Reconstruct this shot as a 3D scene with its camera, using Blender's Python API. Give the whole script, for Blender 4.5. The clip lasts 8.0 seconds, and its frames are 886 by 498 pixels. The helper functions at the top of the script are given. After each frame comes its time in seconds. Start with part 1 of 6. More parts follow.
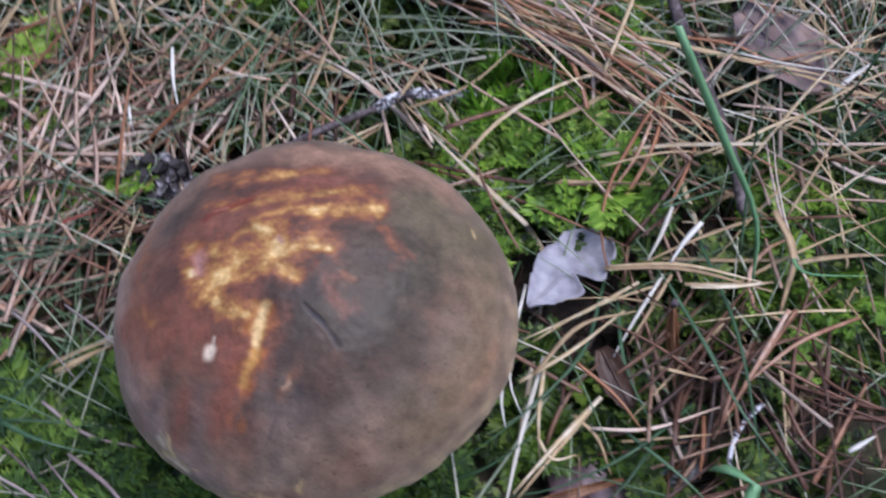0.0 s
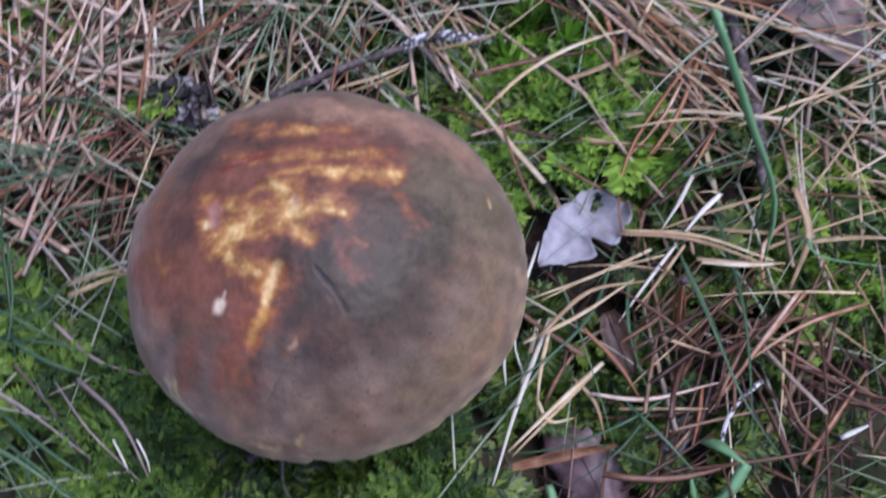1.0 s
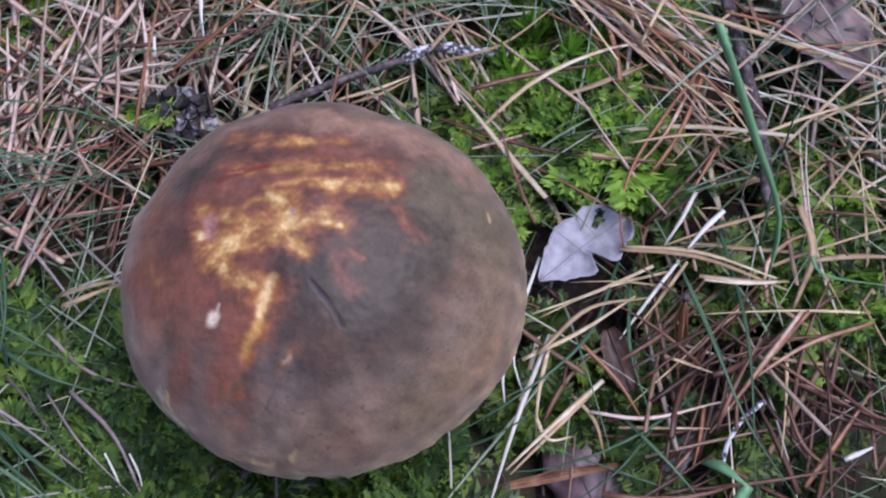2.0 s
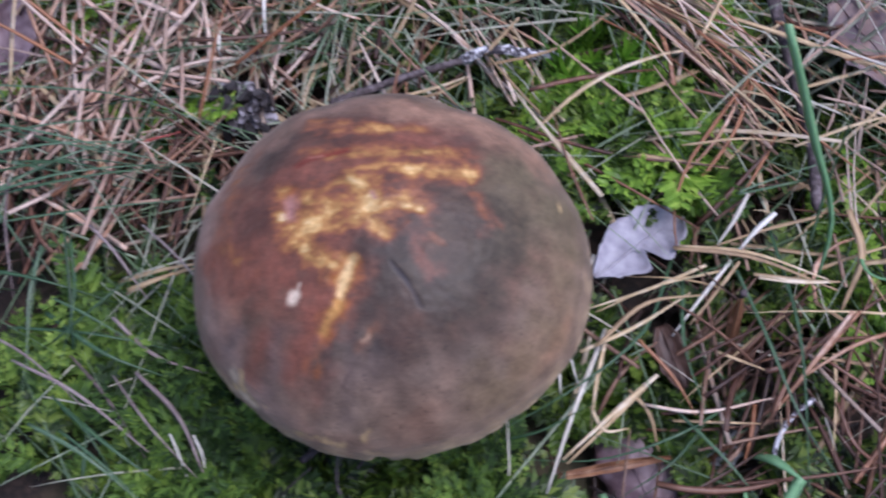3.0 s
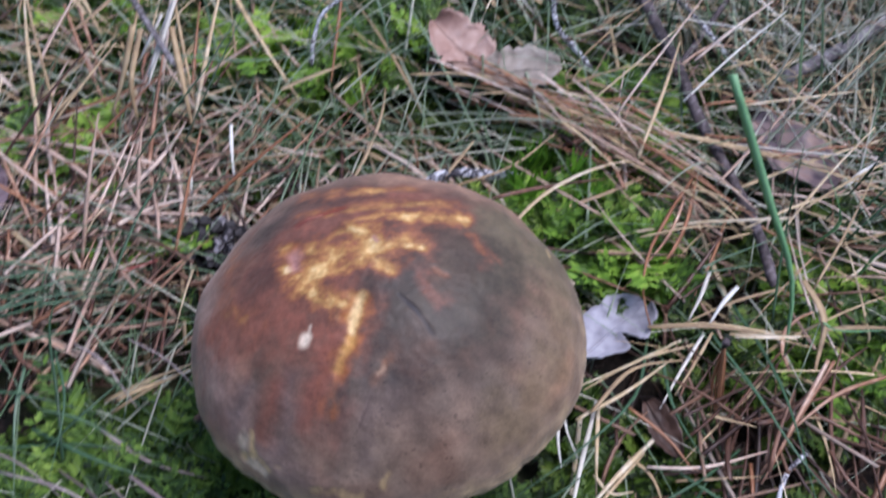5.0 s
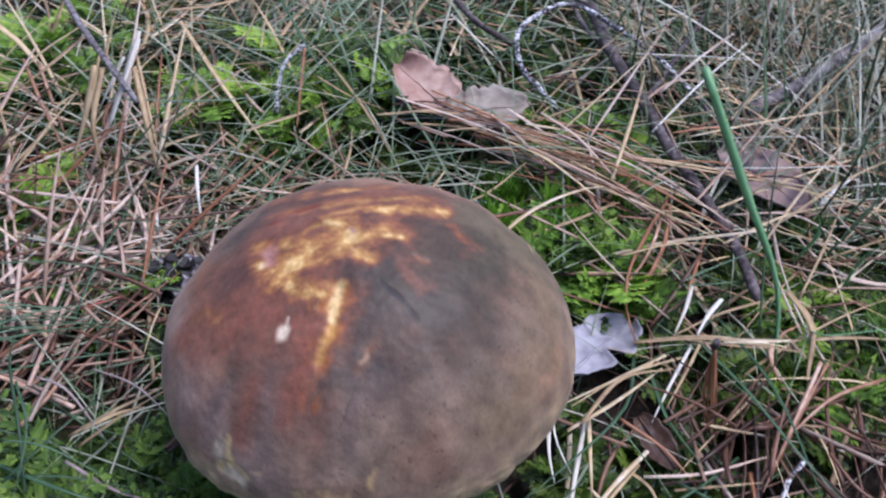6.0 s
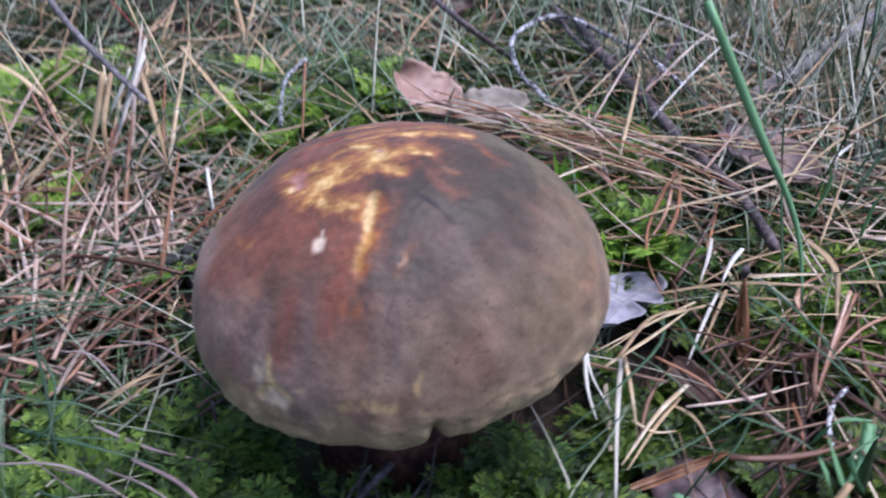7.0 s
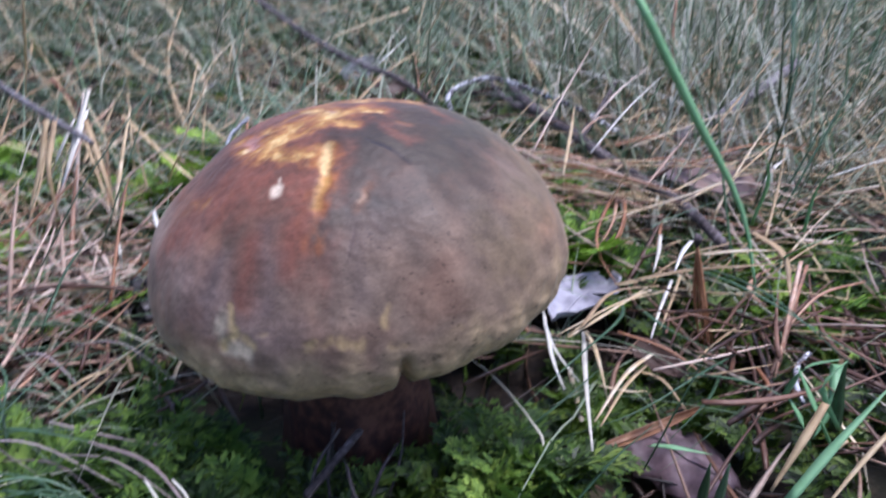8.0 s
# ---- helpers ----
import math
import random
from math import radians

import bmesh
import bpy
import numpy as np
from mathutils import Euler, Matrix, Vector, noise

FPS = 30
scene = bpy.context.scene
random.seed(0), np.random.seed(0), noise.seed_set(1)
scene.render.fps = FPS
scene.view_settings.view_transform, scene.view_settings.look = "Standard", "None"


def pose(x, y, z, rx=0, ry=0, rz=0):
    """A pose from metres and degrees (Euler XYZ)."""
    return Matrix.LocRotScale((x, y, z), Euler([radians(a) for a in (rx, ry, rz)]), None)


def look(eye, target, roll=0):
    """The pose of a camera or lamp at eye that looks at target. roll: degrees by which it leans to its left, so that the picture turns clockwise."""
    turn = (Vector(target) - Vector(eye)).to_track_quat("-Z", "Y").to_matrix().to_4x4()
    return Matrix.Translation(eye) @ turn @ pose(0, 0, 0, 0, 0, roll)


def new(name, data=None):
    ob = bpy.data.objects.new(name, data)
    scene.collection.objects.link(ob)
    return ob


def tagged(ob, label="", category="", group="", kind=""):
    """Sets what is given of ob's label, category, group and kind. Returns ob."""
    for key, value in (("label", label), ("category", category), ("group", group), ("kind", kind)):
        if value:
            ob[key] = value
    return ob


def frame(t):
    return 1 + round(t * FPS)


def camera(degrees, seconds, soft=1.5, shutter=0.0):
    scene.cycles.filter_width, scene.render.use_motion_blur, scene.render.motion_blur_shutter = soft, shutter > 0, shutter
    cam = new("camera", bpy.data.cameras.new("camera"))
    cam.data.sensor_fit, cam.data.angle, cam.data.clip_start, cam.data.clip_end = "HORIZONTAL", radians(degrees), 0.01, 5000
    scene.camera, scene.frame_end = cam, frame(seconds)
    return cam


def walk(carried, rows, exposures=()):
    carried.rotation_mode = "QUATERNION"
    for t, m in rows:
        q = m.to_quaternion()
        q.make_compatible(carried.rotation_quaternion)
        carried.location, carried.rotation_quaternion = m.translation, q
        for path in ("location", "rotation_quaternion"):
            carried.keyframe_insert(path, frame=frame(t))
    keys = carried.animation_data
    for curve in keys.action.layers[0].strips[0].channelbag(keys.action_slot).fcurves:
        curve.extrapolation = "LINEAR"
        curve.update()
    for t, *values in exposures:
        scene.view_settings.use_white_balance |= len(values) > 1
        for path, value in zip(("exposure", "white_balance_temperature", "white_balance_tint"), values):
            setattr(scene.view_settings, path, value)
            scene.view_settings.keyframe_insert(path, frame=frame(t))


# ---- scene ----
cam = camera(40.8, 8.0, soft=2.1, shutter=0.9)
ROWS = [
    (0.0, 0.0350, -0.1450, 0.3150, 30.00, -0.00, 0.00),
    (0.1, 0.0368, -0.1409, 0.3184, 29.09, -0.09, 0.29),
    (0.3, 0.0387, -0.1277, 0.3313, 27.86, 0.22, 0.69),
    (0.5, 0.0400, -0.1245, 0.3322, 26.35, 0.31, 1.74),
    (0.7, 0.0356, -0.1215, 0.3330, 24.94, -0.50, 2.73),
    (1.0, 0.0352, -0.1249, 0.3262, 23.78, -1.27, 4.42),
    (1.2, 0.0350, -0.1269, 0.3229, 24.09, -1.30, 4.77),
    (2.3, 0.0369, -0.1223, 0.3222, 24.53, -1.31, 5.09),
    (2.5, 0.0345, -0.1247, 0.3222, 24.65, -1.07, 5.15),
    (2.7, 0.0294, -0.1276, 0.3222, 24.94, -1.36, 5.56),
    (3.0, 0.0172, -0.1376, 0.3234, 25.92, -2.47, 5.98),
    (3.2, 0.0111, -0.1447, 0.3216, 27.44, -2.77, 5.63),
    (3.5, 0.0107, -0.1576, 0.3143, 30.81, -2.89, 3.79),
    (4.0, 0.0013, -0.1818, 0.3054, 36.02, -4.09, 2.47),
    (4.2, -0.0030, -0.1869, 0.2999, 36.54, -4.68, 2.55),
    (4.5, -0.0043, -0.1907, 0.3000, 38.86, -4.37, 1.32),
    (4.7, -0.0056, -0.1975, 0.2960, 40.05, -4.20, 0.40),
    (5.0, -0.0037, -0.2019, 0.2915, 42.32, -4.00, -0.93),
    (5.2, -0.0035, -0.2050, 0.2874, 43.93, -3.52, -1.47),
    (6.4, -0.0121, -0.2316, 0.2428, 51.76, -3.27, -5.71),
    (6.5, -0.0134, -0.2352, 0.2389, 52.25, -2.59, -5.90),
    (6.7, -0.0151, -0.2419, 0.2270, 52.94, -2.46, -6.11),
    (7.0, -0.0210, -0.2513, 0.2136, 56.80, -1.17, -7.21),
    (7.2, -0.0270, -0.2605, 0.2002, 58.77, -1.30, -7.77),
    (7.5, -0.0320, -0.2686, 0.1831, 61.35, -0.31, -9.15),
    (7.7, -0.0315, -0.2733, 0.1748, 63.18, -0.29, -10.42),
    (8.0, -0.0306, -0.2777, 0.1627, 66.52, 0.58, -11.71),
]
walk(cam, [(t, pose(*place)) for t, *place in ROWS], exposures=[(0.0, 0.61, 5480, 17), (1.0, 0.59, 5390, 23), (2.5, 0.60, 5430, 24), (5.0, 0.74, 5490, 18), (6.5, 0.83, 5500, 20), (7.0, 0.89, 5470, 21), (8.0, 1.05, 5480, 20)])

# ---- world and light ----
SUN_UP, SUN_TURN = radians(74), radians(92)
world = bpy.data.worlds.new("sky")
scene.world = world
world.use_nodes = True
sky = world.node_tree.nodes.new("ShaderNodeTexSky")
sky.sky_type = "NISHITA"
sky.sun_disc = False
sky.sun_elevation, sky.sun_rotation = SUN_UP, SUN_TURN
sky.dust_density = 3.0
backing = world.node_tree.nodes["Background"]
backing.inputs["Strength"].default_value = 0.10
world.node_tree.links.new(sky.outputs["Color"], backing.inputs["Color"])
sun_data = bpy.data.lights.new("sun", "SUN")
sun_data.energy, sun_data.angle, sun_data.color = 1.9, radians(32), (1.0, 0.95, 0.90)
sun = new("sun", sun_data)
sun_way = Vector((math.sin(SUN_TURN) * math.cos(SUN_UP), math.cos(SUN_TURN) * math.cos(SUN_UP), math.sin(SUN_UP)))
sun.matrix_world = look(sun_way * 5, (0, 0, 0))


# ---- materials ----
def material(name, stops, by_object=0.6, by_island=0.4, grain=400.0, grain_depth=0.35, rough=0.6, through_light=0.0, bump=0.3, spread=0.0):
    """A surface whose colour runs along stops, by piece and by a fine grain."""
    m = bpy.data.materials.new(name)
    m.use_nodes = True
    n, link = m.node_tree.nodes, m.node_tree.links.new
    bsdf = n["Principled BSDF"]
    info, geo, tex = n.new("ShaderNodeObjectInfo"), n.new("ShaderNodeNewGeometry"), n.new("ShaderNodeTexCoord")
    fine, wide = n.new("ShaderNodeTexNoise"), n.new("ShaderNodeTexNoise")
    fine.inputs["Scale"].default_value, fine.inputs["Detail"].default_value = grain, 4
    wide.inputs["Scale"].default_value, wide.inputs["Detail"].default_value = grain * 0.17, 3
    link(tex.outputs["Object"], fine.inputs["Vector"])
    link(geo.outputs["Position"], wide.inputs["Vector"])
    def maths(op, a, b):
        k = n.new("ShaderNodeMath")
        k.operation = op
        for i, v in enumerate((a, b)):
            if isinstance(v, (int, float)):
                k.inputs[i].default_value = v
            else:
                link(v, k.inputs[i])
        return k.outputs[0]
    total = maths("ADD", maths("MULTIPLY", info.outputs["Random"], by_object), maths("MULTIPLY", geo.outputs["Random Per Island"], by_island))
    total = maths("ADD", total, maths("MULTIPLY", maths("SUBTRACT", fine.outputs["Fac"], 0.5), grain_depth * 1.6))
    total = maths("ADD", total, maths("MULTIPLY", maths("SUBTRACT", wide.outputs["Fac"], 0.5), grain_depth * 1.2 + spread))
    total = maths("ADD", total, 0.5 * max(0.0, 1 - by_object - by_island))
    ramp = n.new("ShaderNodeValToRGB")
    while len(ramp.color_ramp.elements) < len(stops):
        ramp.color_ramp.elements.new(0.5)
    for i, (at, colour) in enumerate(stops):
        ramp.color_ramp.elements[i].position = at
        ramp.color_ramp.elements[i].color = (*colour, 1)
    link(total, ramp.inputs["Fac"])
    link(ramp.outputs["Color"], bsdf.inputs["Base Color"])
    bsdf.inputs["Roughness"].default_value = rough
    if bump:
        b = n.new("ShaderNodeBump")
        b.inputs["Strength"].default_value, b.inputs["Distance"].default_value = bump, 0.0004
        link(fine.outputs["Fac"], b.inputs["Height"])
        link(b.outputs["Normal"], bsdf.inputs["Normal"])
    if through_light:
        mix, back = n.new("ShaderNodeMixShader"), n.new("ShaderNodeBsdfTranslucent")
        mix.inputs["Fac"].default_value = through_light
        link(ramp.outputs["Color"], back.inputs["Color"])
        link(bsdf.outputs[0], mix.inputs[1])
        link(back.outputs[0], mix.inputs[2])
        link(mix.outputs[0], n["Material Output"].inputs["Surface"])
    return m


def floor_material():
    """Dark soil with far patches of needle litter and moss."""
    m = material("forest_floor", [(0.2, (0.006, 0.004, 0.003)), (0.5, (0.018, 0.011, 0.007)), (0.8, (0.05, 0.031, 0.020))], 0, 0, 500, 0.8, 0.9, 0, 1.0)
    n, link = m.node_tree.nodes, m.node_tree.links.new
    bsdf = n["Principled BSDF"]
    soil = bsdf.inputs["Base Color"].links[0].from_socket
    place = n.new("ShaderNodeNewGeometry").outputs["Position"]
    for scale, low, colour in ((7.0, 0.50, (0.05, 0.075, 0.018, 1)), (4.0, 0.54, (0.13, 0.075, 0.045, 1))):
        tex, ramp, mix = n.new("ShaderNodeTexNoise"), n.new("ShaderNodeMapRange"), n.new("ShaderNodeMix")
        tex.inputs["Scale"].default_value, tex.inputs["Detail"].default_value = scale, 8
        link(place, tex.inputs["Vector"])
        ramp.inputs["From Min"].default_value, ramp.inputs["From Max"].default_value, ramp.inputs["To Max"].default_value = low, low + 0.12, 0.7
        link(tex.outputs["Fac"], ramp.inputs["Value"])
        mix.data_type = "RGBA"
        link(ramp.outputs[0], mix.inputs[0])
        link(soil, mix.inputs[6])
        mix.inputs[7].default_value = colour
        soil = mix.outputs[2]
    link(soil, bsdf.inputs["Base Color"])
    return m


SOIL = floor_material()
NEEDLE_STOPS = [(0.0, (0.05, 0.022, 0.015)), (0.3, (0.14, 0.060, 0.034)), (0.55, (0.30, 0.145, 0.078)), (0.8, (0.48, 0.29, 0.19)), (1.0, (0.68, 0.53, 0.42))]
NEEDLE = material("dry_pine_needle", NEEDLE_STOPS, 1.0, 0.0, 300, 0.5, 0.45)
# Half of NEEDLE_STOPS: shade of the lower litter is put into the colour.
NEEDLE_LITTER = material("shade_toned_needle_litter", [(a, tuple(v * 0.5 for v in c)) for a, c in NEEDLE_STOPS], 0.0, 1.0, 500, 0.3, 0.5)
# Near-black low needles: the shade of the gaps is in their colour.
SHADE_NEEDLE = material("gap_shade_needle_litter", [(0.0, (0.010, 0.006, 0.005)), (0.6, (0.040, 0.020, 0.013)), (1.0, (0.12, 0.062, 0.040))], 0.0, 1.0, 500, 0.3, 0.55)
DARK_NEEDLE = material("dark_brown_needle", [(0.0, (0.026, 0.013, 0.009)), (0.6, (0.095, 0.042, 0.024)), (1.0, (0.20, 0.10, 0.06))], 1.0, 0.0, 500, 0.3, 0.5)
# NEEDLE_STOPS at 1.2: stronger light farther off is put into the colour.
NEEDLE_FAR = material("lit_far_needle_litter", [(a, tuple(min(0.9, v * 1.2) for v in c)) for a, c in NEEDLE_STOPS], 0.0, 1.0, 500, 0.3, 0.5)
PINK_NEEDLE = material("bleached_pinkish_needle", [(0.0, (0.30, 0.18, 0.12)), (0.5, (0.48, 0.33, 0.25)), (1.0, (0.66, 0.53, 0.43))], 0.0, 1.0, 500, 0.3, 0.45)
PINK_STEM = material("pinkish_dry_stem", [(0.0, (0.34, 0.21, 0.14)), (0.5, (0.52, 0.37, 0.28)), (1.0, (0.70, 0.58, 0.48))], 0.8, 0.0, 300, 0.5, 0.45, 0.08)
MAUVE_STEM = material("grey_mauve_dead_stem", [(0.0, (0.10, 0.070, 0.066)), (0.5, (0.22, 0.165, 0.155)), (1.0, (0.42, 0.35, 0.32))], 0.8, 0.0, 300, 0.6, 0.5, 0.05)
RED_NEEDLE = material("red_needle", [(0.0, (0.22, 0.03, 0.03)), (1.0, (0.34, 0.08, 0.05))], 0.5, 0, 500, 0.5, 0.4)
RUST_NEEDLE = material("rust_needle", [(0.0, (0.18, 0.065, 0.025)), (1.0, (0.42, 0.20, 0.10))], 0.6, 0.2, 500, 0.5, 0.45)
STRAW_STOPS = [(0.0, (0.30, 0.20, 0.11)), (0.4, (0.46, 0.32, 0.17)), (0.75, (0.62, 0.47, 0.27)), (1.0, (0.76, 0.65, 0.48))]
STRAW = material("dry_grass_straw", STRAW_STOPS, 0.7, 0.0, 240, 0.75, 0.5, 0.12)
# Same straw raised to 1.15, painting in the brighter light far off.
STRAW_FAR = material("lit_far_straw_litter", [(a, tuple(min(0.9, v * 1.15) for v in c)) for a, c in STRAW_STOPS], 0.0, 0.9, 350, 0.4, 0.5, 0.12)
# Same straw lowered to 0.75: near shade painted into the litter.
STRAW_LITTER = material("shade_toned_straw_litter", [(a, tuple(v * 0.75 for v in c)) for a, c in STRAW_STOPS], 0.0, 0.9, 350, 0.4, 0.5, 0.12)
WHITE_STRAW = material("bleached_straw", [(0.0, (0.55, 0.50, 0.40)), (1.0, (0.85, 0.82, 0.74))], 0.6, 0.3, 350, 0.4, 0.45, 0.1)
GRASS_STOPS = [(0.0, (0.030, 0.062, 0.024)), (0.5, (0.060, 0.125, 0.058)), (0.85, (0.12, 0.20, 0.11)), (1.0, (0.22, 0.27, 0.18))]
GRASS = material("green_grass", GRASS_STOPS, 0.8, 0.1, 300, 0.3, 0.38, 0.2, 0.15)
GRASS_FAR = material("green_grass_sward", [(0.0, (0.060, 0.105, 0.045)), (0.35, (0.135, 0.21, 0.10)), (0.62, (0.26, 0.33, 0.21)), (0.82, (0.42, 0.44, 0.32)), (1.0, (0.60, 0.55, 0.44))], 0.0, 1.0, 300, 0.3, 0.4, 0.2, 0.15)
PALE_GRASS = material("bleached_grass_blade", [(0.0, (0.34, 0.38, 0.26)), (0.5, (0.56, 0.55, 0.42)), (1.0, (0.78, 0.76, 0.66))], 0.0, 1.0, 300, 0.3, 0.4, 0.15, 0.15)
BROAD_GREEN = material("broad_green_blade", [(0.0, (0.17, 0.38, 0.15)), (1.0, (0.32, 0.56, 0.30))], 0.5, 0.1, 300, 0.5, 0.4, 0.3, 0.2)
MOSS_STOPS = [(0.0, (0.014, 0.030, 0.004)), (0.33, (0.052, 0.110, 0.010)), (0.62, (0.17, 0.31, 0.026)), (1.0, (0.40, 0.54, 0.08))]
MOSS = material("feather_moss", [(a, tuple(min(0.7, v * 1.12) for v in c)) for a, c in MOSS_STOPS], 0.45, 0.45, 260, 0.4, 0.5, 0.3, 0.1, 0.25)
# 0.42 of MOSS_STOPS: the carpet's colour carries the shade between the litter.
MOSS_LOW_SHADE = material("shade_toned_moss_carpet", [(a, tuple(v * 0.42 for v in c)) for a, c in MOSS_STOPS], 0.0, 0.9, 260, 0.4, 0.5, 0.3, 0.1, 0.3)
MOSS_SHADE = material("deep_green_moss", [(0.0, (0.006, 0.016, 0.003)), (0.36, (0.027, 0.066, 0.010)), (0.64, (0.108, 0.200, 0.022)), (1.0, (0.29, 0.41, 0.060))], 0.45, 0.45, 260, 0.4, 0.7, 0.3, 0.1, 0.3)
# 0.55 of MOSS_STOPS: shade of hollow and gaps put into the moss colour.
MOSS_DEEP = material("shade_toned_leafy_moss", [(a, tuple(v * 0.55 for v in c)) for a, c in MOSS_STOPS], 0.45, 0.45, 260, 0.4, 0.5, 0.3, 0.1, 0.25)
STAR_MOSS = material("star_moss", [(0.0, (0.03, 0.08, 0.005)), (0.5, (0.10, 0.24, 0.012)), (1.0, (0.22, 0.40, 0.03))], 0.4, 0.5, 260, 0.4, 0.5, 0.3, 0.1)
BARK = material("dark_twig_bark", [(0.2, (0.025, 0.018, 0.018)), (0.5, (0.075, 0.055, 0.055)), (0.8, (0.17, 0.14, 0.145))], 0.2, 0, 600, 0.9, 0.75, 0, 0.8)
# A darker tone of the twig bark, for the thin sticks.
DARKER_BARK = material("darker_twig_bark", [(0.2, (0.014, 0.010, 0.009)), (0.5, (0.035, 0.026, 0.024)), (0.8, (0.09, 0.07, 0.068))], 0.4, 0, 600, 0.9, 0.75, 0, 0.8)
GREY_BARK = material("grey_twig_bark", [(0.2, (0.04, 0.033, 0.033)), (0.5, (0.13, 0.11, 0.11)), (0.8, (0.27, 0.245, 0.25))], 0.2, 0, 600, 0.9, 0.75, 0, 0.8)
LICHEN = material("speckled_lichen_bark", [(0.32, (0.035, 0.03, 0.035)), (0.50, (0.16, 0.15, 0.165)), (0.64, (0.44, 0.43, 0.45)), (0.8, (0.64, 0.64, 0.66))], 0.1, 0, 900, 1.5, 0.85, 0, 1.0)
PALE_LEAF = material("pale_dead_leaf", [(0.2, (0.222, 0.207, 0.237)), (0.5, (0.326, 0.311, 0.355)), (0.8, (0.414, 0.4, 0.437))], 0.2, 0, 300, 0.7, 0.75, 0.05, 0.6)
PINK_LEAF = material("pinkish_dead_leaf", [(0.2, (0.25, 0.14, 0.105)), (0.5, (0.37, 0.225, 0.175)), (0.8, (0.45, 0.31, 0.255))], 0.2, 0, 250, 0.7, 0.5, 0.12, 0.6)
RUSSET_LEAF = material("russet_mauve_dead_leaf", [(0.2, (0.15, 0.11, 0.125)), (0.5, (0.28, 0.195, 0.18)), (0.8, (0.42, 0.27, 0.20))], 0.2, 0, 130, 1.2, 0.5, 0.1, 0.6)
BEIGE_LEAF = material("beige_dead_leaf", [(0.2, (0.19, 0.155, 0.12)), (0.5, (0.28, 0.23, 0.185)), (0.8, (0.36, 0.31, 0.26))], 0.2, 0, 250, 0.8, 0.6, 0.12, 0.8)
RUST_LEAF = material("rust_dead_leaf", [(0.2, (0.09, 0.036, 0.016)), (0.5, (0.19, 0.082, 0.034)), (0.8, (0.30, 0.16, 0.08))], 0.2, 0, 300, 0.9, 0.5, 0.1, 0.6)
MAUVE_LEAF = material("mauve_brown_dead_leaf", [(0.2, (0.078, 0.046, 0.050)), (0.5, (0.155, 0.098, 0.106)), (0.8, (0.25, 0.180, 0.192))], 0.2, 0, 250, 0.8, 0.5, 0.1, 0.6)
GREY_LEAF = material("grey_green_dead_leaf", [(0.2, (0.07, 0.07, 0.068)), (0.5, (0.145, 0.15, 0.155)), (0.8, (0.24, 0.25, 0.265))], 0.2, 0, 250, 0.8, 0.45, 0.2, 0.6)
DARK_BROWN_LEAF = material("dark_brown_dead_leaf", [(0.2, (0.035, 0.018, 0.012)), (0.5, (0.085, 0.045, 0.030)), (0.8, (0.14, 0.085, 0.065))], 0.2, 0, 250, 0.8, 0.5, 0.1, 0.6)
CONE_SCALE = material("weathered_cone_scale", [(0.25, (0.010, 0.008, 0.008)), (0.68, (0.030, 0.023, 0.024)), (0.97, (0.42, 0.39, 0.42))], 0.5, 0.2, 500, 1.0, 0.7, 0, 0.8)


# ---- mesh helpers ----
def part(name, mesh, mat, parent=None, label=""):
    if isinstance(mesh, bmesh.types.BMesh):
        data = bpy.data.meshes.new(name)
        mesh.to_mesh(data)
        mesh.free()
        mesh = data
    if not mesh.materials:
        mesh.materials.append(mat)
    ob = new(name, mesh)
    if parent is not None:
        ob.parent = parent
    return tagged(ob, label=label)


def mesh_of(name, verts, faces, smooth=True):
    data = bpy.data.meshes.new(name)
    data.from_pydata([tuple(v) for v in verts], [], [tuple(f) for f in faces])
    if smooth:
        data.polygons.foreach_set("use_smooth", [True] * len(data.polygons))
    data.update()
    return data


def ground_height(x, y):
    rise = 0.006 * noise.noise((x * 9, y * 9, 3.1)) + 0.003 * noise.noise((x * 31, y * 31, 8.3))
    rise += 0.010 * math.exp(-(((x + 0.075) / 0.04) ** 2 + ((y + 0.045) / 0.03) ** 2)) + 0.010 * math.exp(-(((x - 0.040) / 0.022) ** 2 + ((y + 0.055) / 0.022) ** 2))
    rise += 0.009 * math.exp(-(((x - 0.066) / 0.035) ** 2 + ((y - 0.065) / 0.04) ** 2)) + 0.012 * math.exp(-((x / 0.05) ** 2 + ((y - 0.17) / 0.04) ** 2))
    rise -= 0.025 * math.exp(-(((x + 0.135) / 0.035) ** 2 + ((y - 0.27) / 0.05) ** 2))
    far = max(0.0, math.hypot(x, y - 0.1) - 0.5)
    return -0.012 + rise + 0.02 * min(far, 3.0) * noise.noise((x * 1.3, y * 1.3, 0.4))


def curve_points(controls, count):
    """A smooth line through the control points."""
    c = np.array(controls, float)
    if len(c) == 2:
        return c[0] + (c[1] - c[0]) * np.linspace(0, 1, count)[:, None]
    gaps = np.r_[0, np.cumsum(np.linalg.norm(np.diff(c, axis=0), axis=1))]
    slope = np.gradient(c, gaps, axis=0)
    out = []
    for s in np.linspace(0, gaps[-1], count):
        i = min(len(c) - 2, int(np.searchsorted(gaps, s, "right")) - 1)
        h = gaps[i + 1] - gaps[i]
        u = (s - gaps[i]) / h
        out.append(c[i] * (2 * u**3 - 3 * u**2 + 1) + slope[i] * h * (u**3 - 2 * u**2 + u) + c[i + 1] * (3 * u**2 - 2 * u**3) + slope[i + 1] * h * (u**3 - u**2))
    return np.array(out)


